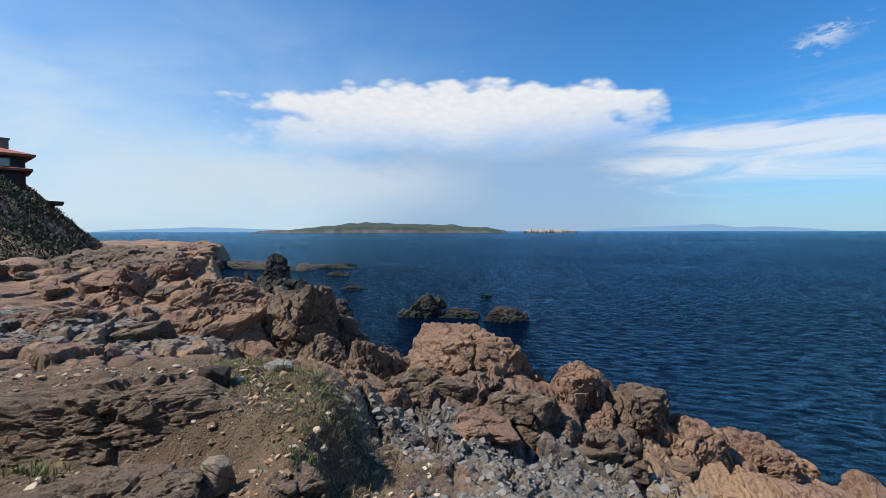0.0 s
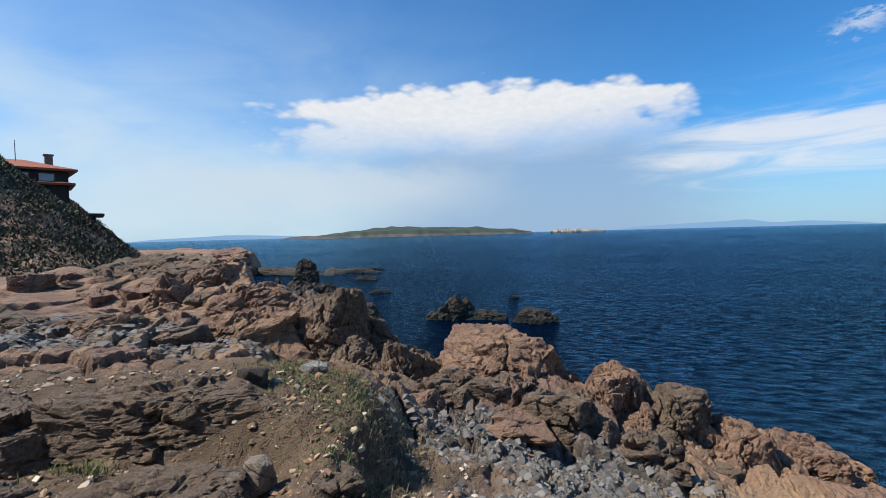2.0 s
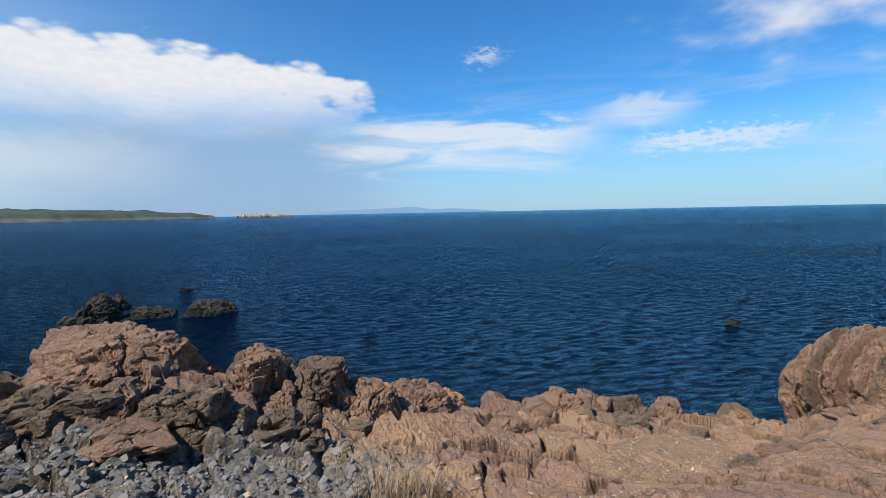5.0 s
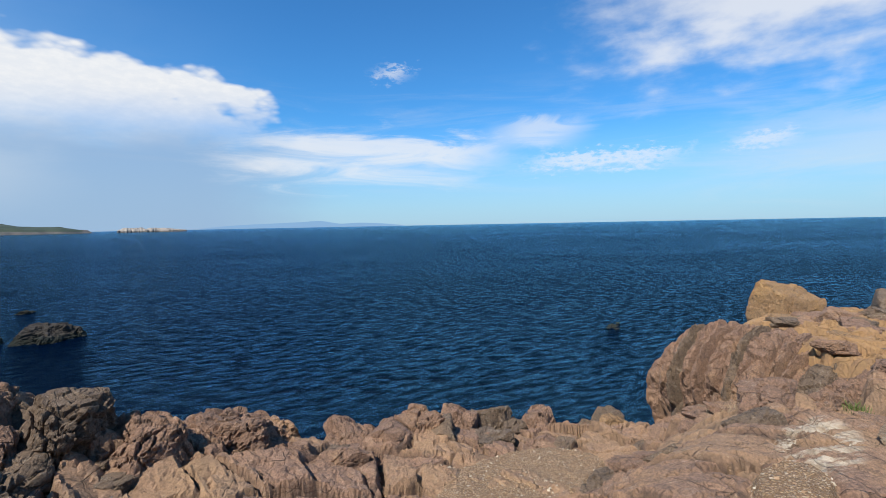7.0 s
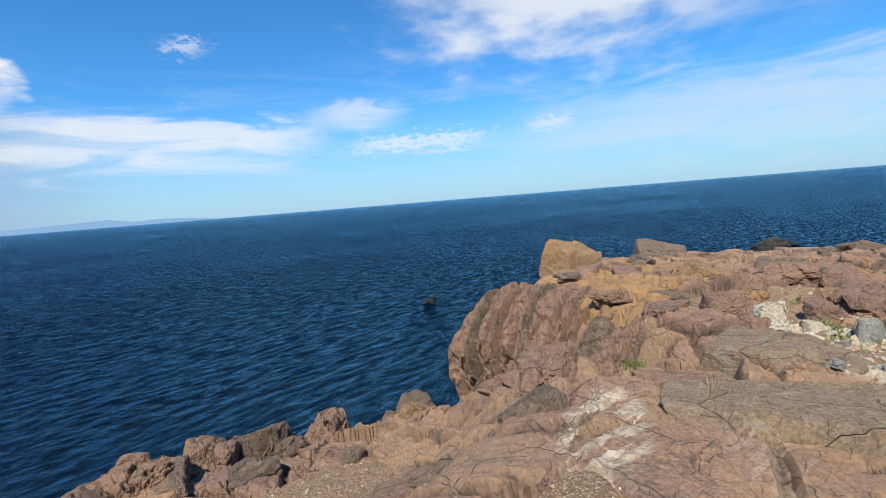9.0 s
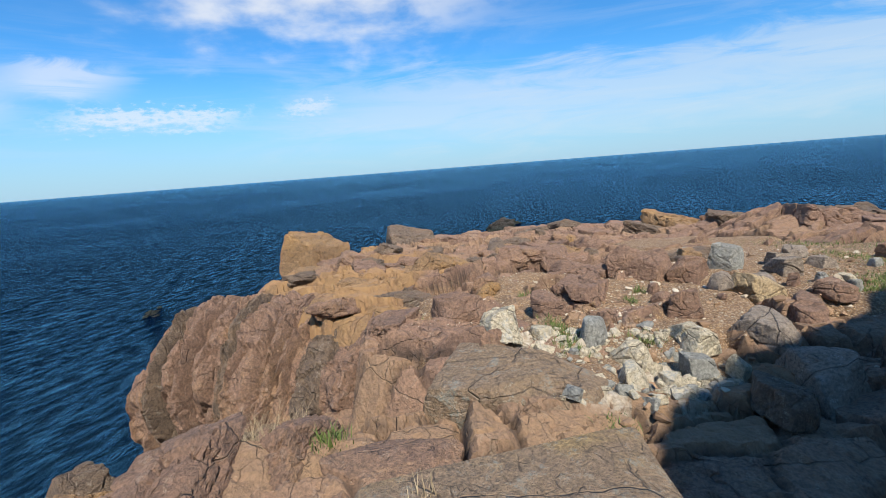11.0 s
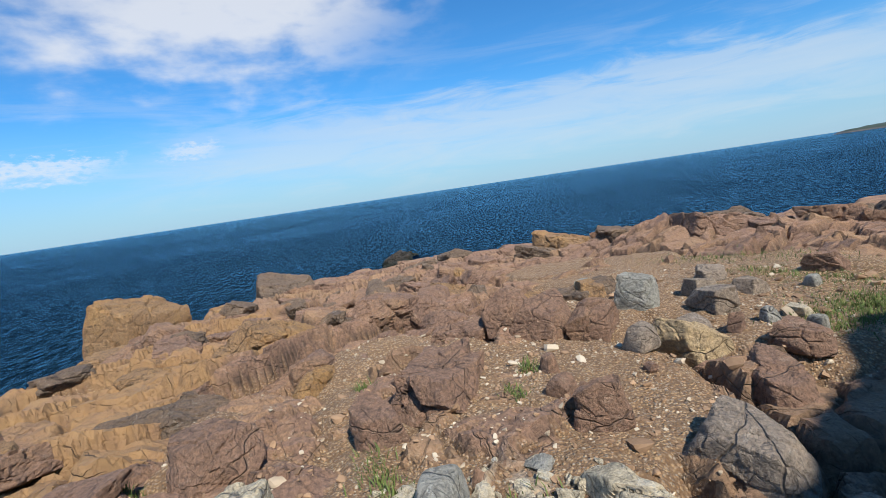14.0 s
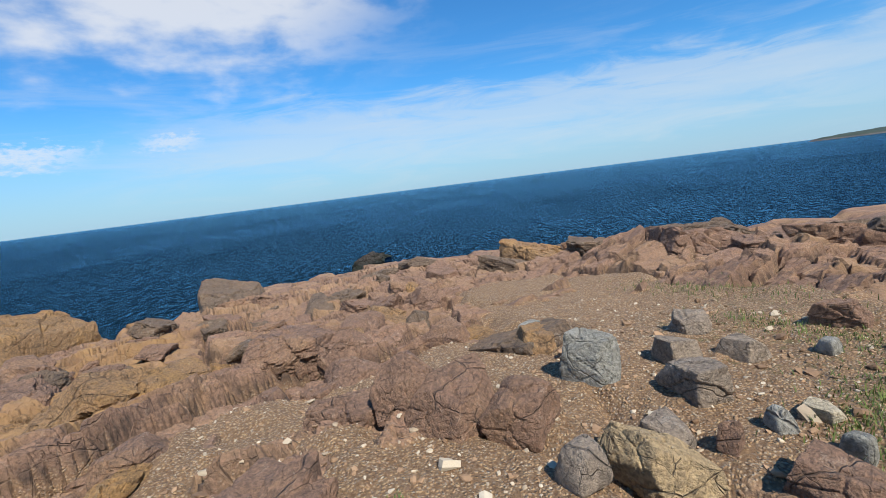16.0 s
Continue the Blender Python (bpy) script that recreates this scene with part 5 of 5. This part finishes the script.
def house(az, distance, width, depth, base, eaves, ridge, windows, label, turn=0.0, chimney=None, flat=False):
    """A dark boarded house with a hipped clay roof. az and distance lead to the middle of its front."""
    x, y = math.sin(radians(az)) * distance, math.cos(radians(az)) * distance
    root = new("house")
    root.matrix_world = pose(x, y, 0, 0, 0, -az + turn)
    hw = width / 2
    part("wall", box_bm(-hw, hw, 0, depth, base, eaves), M_WOOD, root, "dark weathered boards")
    part("plinth", box_bm(-hw - 0.08, hw + 0.08, -0.08, depth + 0.08, base - 3.0, base + 0.5), M_STONEWALL, root, "grey masonry base")
    bm = bmesh.new()
    o = 0.75
    low = [bm.verts.new(p) for p in ((-hw - o, -o, eaves), (hw + o, -o, eaves), (hw + o, depth + o, eaves), (-hw - o, depth + o, eaves))]
    rim = [bm.verts.new((v.co.x, v.co.y, eaves + 0.22)) for v in low]
    run = min(width, depth) * 0.42
    crest = [bm.verts.new((-hw + run, depth / 2, ridge)), bm.verts.new((hw - run, depth / 2, ridge))]
    bm.faces.new(low[::-1])
    for k in range(4):
        bm.faces.new((low[k], low[(k + 1) % 4], rim[(k + 1) % 4], rim[k]))
    bm.faces.new((rim[0], rim[1], crest[1], crest[0]))
    bm.faces.new((rim[2], rim[3], crest[0], crest[1]))
    bm.faces.new((rim[1], rim[2], crest[1]))
    bm.faces.new((rim[3], rim[0], crest[0]))
    part("roof", bm, M_ROOF if not flat else M_WOOD, root, "red clay tile roof" if not flat else "low dark roof")
    if chimney:
        stack = part("chimney", box_bm(chimney - 0.35, chimney + 0.35, depth * 0.4, depth * 0.4 + 0.7, eaves, ridge + 0.55, 0.03), M_STONEWALL, root, "masonry chimney")
        part("cap", box_bm(chimney - 0.45, chimney + 0.45, depth * 0.4 - 0.1, depth * 0.4 + 0.8, ridge + 0.55, ridge + 0.7), M_STONEWALL, stack)
    for wx, wz, ww, wh in windows:
        win = part("window", box_bm(wx - ww / 2, wx + ww / 2, -0.03, 0.1, wz, wz + wh), M_GLASS, root, "pale reflecting glass")
        for a, b, c, d in ((wx - ww / 2 - 0.1, wx - ww / 2, wz - 0.1, wz + wh + 0.1), (wx + ww / 2, wx + ww / 2 + 0.1, wz - 0.1, wz + wh + 0.1),
                           (wx - ww / 2, wx + ww / 2, wz - 0.1, wz), (wx - ww / 2, wx + ww / 2, wz + wh, wz + wh + 0.1)):
            part("frame", box_bm(a, b, -0.07, 0.05, c, d), M_TRIM, win)
    return tagged(root, label, "house")


house(-44.9, 64, 7.6, 8.0, 9.4, 14.2, 15.7, [(-1.9, 13.0, 1.1, 0.9), (0.0, 13.0, 1.1, 0.9), (2.0, 13.0, 1.2, 0.9), (2.4, 11.2, 0.9, 1.1), (0.2, 11.2, 0.9, 1.1)],
      "dark wooden house with a red tiled hip roof on the hill", 4, chimney=2.6)
house(-42.9, 63, 2.6, 5.0, 8.0, 12.6, 13.4, [(-0.5, 11.4, 0.8, 0.7), (0.5, 10.0, 0.7, 0.9)], "narrow dark wooden house with a red tiled roof", 2, chimney=-0.9)
house(-40.5, 62, 2.0, 4.0, 6.6, 9.4, 9.8, [], "low dark shed on the hillside", 0, flat=True)
mast = new("aerial_mast")
mast.location = (math.sin(radians(-45.2)) * 67, math.cos(radians(-45.2)) * 67, 0)
for name, r, z0, z1 in (("pole", 0.05, 14.6, 17.6), ("foot", 0.12, 14.2, 14.9)):
    bm = bmesh.new()
    bmesh.ops.create_cone(bm, cap_ends=True, segments=8, radius1=r, radius2=r * 0.7, depth=z1 - z0, matrix=Matrix.Translation((0, 0, (z0 + z1) / 2)))
    part(name, bm, M_METAL, mast)
tagged(mast, "thin grey metal aerial on the house roof", "aerial")


# ---------------------------------------------------------------- islands and far coasts
def island(name, az0, az1, distance, deep, profile, cliff, mats, label, seed):
    """A low island: turf above a broken cliff foot. profile gives the height along its length from 0 to 1."""
    c0, c1 = radians(az0), radians(az1)
    a = np.array((math.sin(c0), math.cos(c0))) * distance
    b = np.array((math.sin(c1), math.cos(c1))) * distance
    along, back = b - a, np.array(((a + b) / 2)) / np.linalg.norm((a + b) / 2)
    nu, nv = 160, 28
    u, v = np.meshgrid(np.linspace(0, 1, nu), np.linspace(0, 1, nv))
    h = np.interp(u, *profile) * np.sin(np.clip(v, 0, 0.75) * math.pi * 0.66) ** 0.7
    h = h * (1 + 0.12 * fractal2(u * 14, v * 4, seed, 4)) + cliff * np.interp(u, *profile) ** 0.3 * smooth(0.0, 0.08, v) * (1 + 0.3 * fractal2(u * 14, v * 8, seed + 4, 3))
    h = h * smooth(0, 0.012, u) * smooth(1, 0.988, u) - 0.5 * (v < 0.01)
    pos = a[None, None, :] + along[None, None, :] * u[..., None] + back[None, None, :] * (deep * (v - 0.06 * fractal2(u * 9, v * 0, seed + 8, 3)))[..., None]
    verts = np.concatenate([pos, h[..., None]], 2).reshape(-1, 3)
    i = (np.arange(nv - 1)[:, None] * nu + np.arange(nu - 1)[None, :]).ravel()
    faces = np.stack([i, i + 1, i + nu + 1, i + nu], 1)
    root = new(name)
    low = verts[faces][:, :, 2].mean(1) < cliff * 1.5
    for nm, sel, mat in (("cliff", low, mats[0]), ("turf", ~low, mats[1])):
        if sel.any():
            ob = new(nm, mesh_from(nm, verts, faces[sel], mat))
            ob.parent = root
    return tagged(root, label, "island")


island("island", -22.6, 8.4, 1500, 380, ((0, 0.12, 0.25, 0.42, 0.5, 0.62, 0.8, 0.92, 1), (1, 4, 13, 24, 22, 19, 17, 9, 2)), 4.5, (M_CLIFF, M_ISLE), "low green island with a pale rocky shore", 401)
island("islet", 9.8, 12.4, 1500, 60, ((0, 0.2, 0.5, 0.8, 1), (2, 6, 6, 7, 3)), 3, (M_CLIFF, M_PALEISLE), "small bare pale rock islet", 402)
island("islet", 12.2, 16.0, 1510, 60, ((0, 0.2, 0.5, 0.7, 1), (4, 6, 5, 3, 1)), 3, (M_CLIFF, M_PALEISLE), "small bare pale rock islet", 403)
island("headland", 144.6, 166, 1200, 400, ((0, 0.05, 0.2, 0.4, 0.7, 1), (1, 4, 6, 9, 20, 26)), 2.5, (M_CLIFF, M_ISLE), "distant low headland with scrub and pale rocks", 404)


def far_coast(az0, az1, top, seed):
    """Hills on the horizon, a plain backdrop that glows in a painted haze blue."""
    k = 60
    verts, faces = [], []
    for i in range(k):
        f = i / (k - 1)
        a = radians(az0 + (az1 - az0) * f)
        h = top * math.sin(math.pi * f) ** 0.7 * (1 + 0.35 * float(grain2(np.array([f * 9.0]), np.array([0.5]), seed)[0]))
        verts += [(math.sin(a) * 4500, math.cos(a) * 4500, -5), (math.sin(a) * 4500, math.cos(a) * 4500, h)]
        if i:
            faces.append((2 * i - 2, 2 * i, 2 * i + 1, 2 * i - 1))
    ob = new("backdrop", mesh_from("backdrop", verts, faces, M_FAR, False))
    tagged(ob, "pale blue hills with painted haze along the horizon", "hills", kind="structure")


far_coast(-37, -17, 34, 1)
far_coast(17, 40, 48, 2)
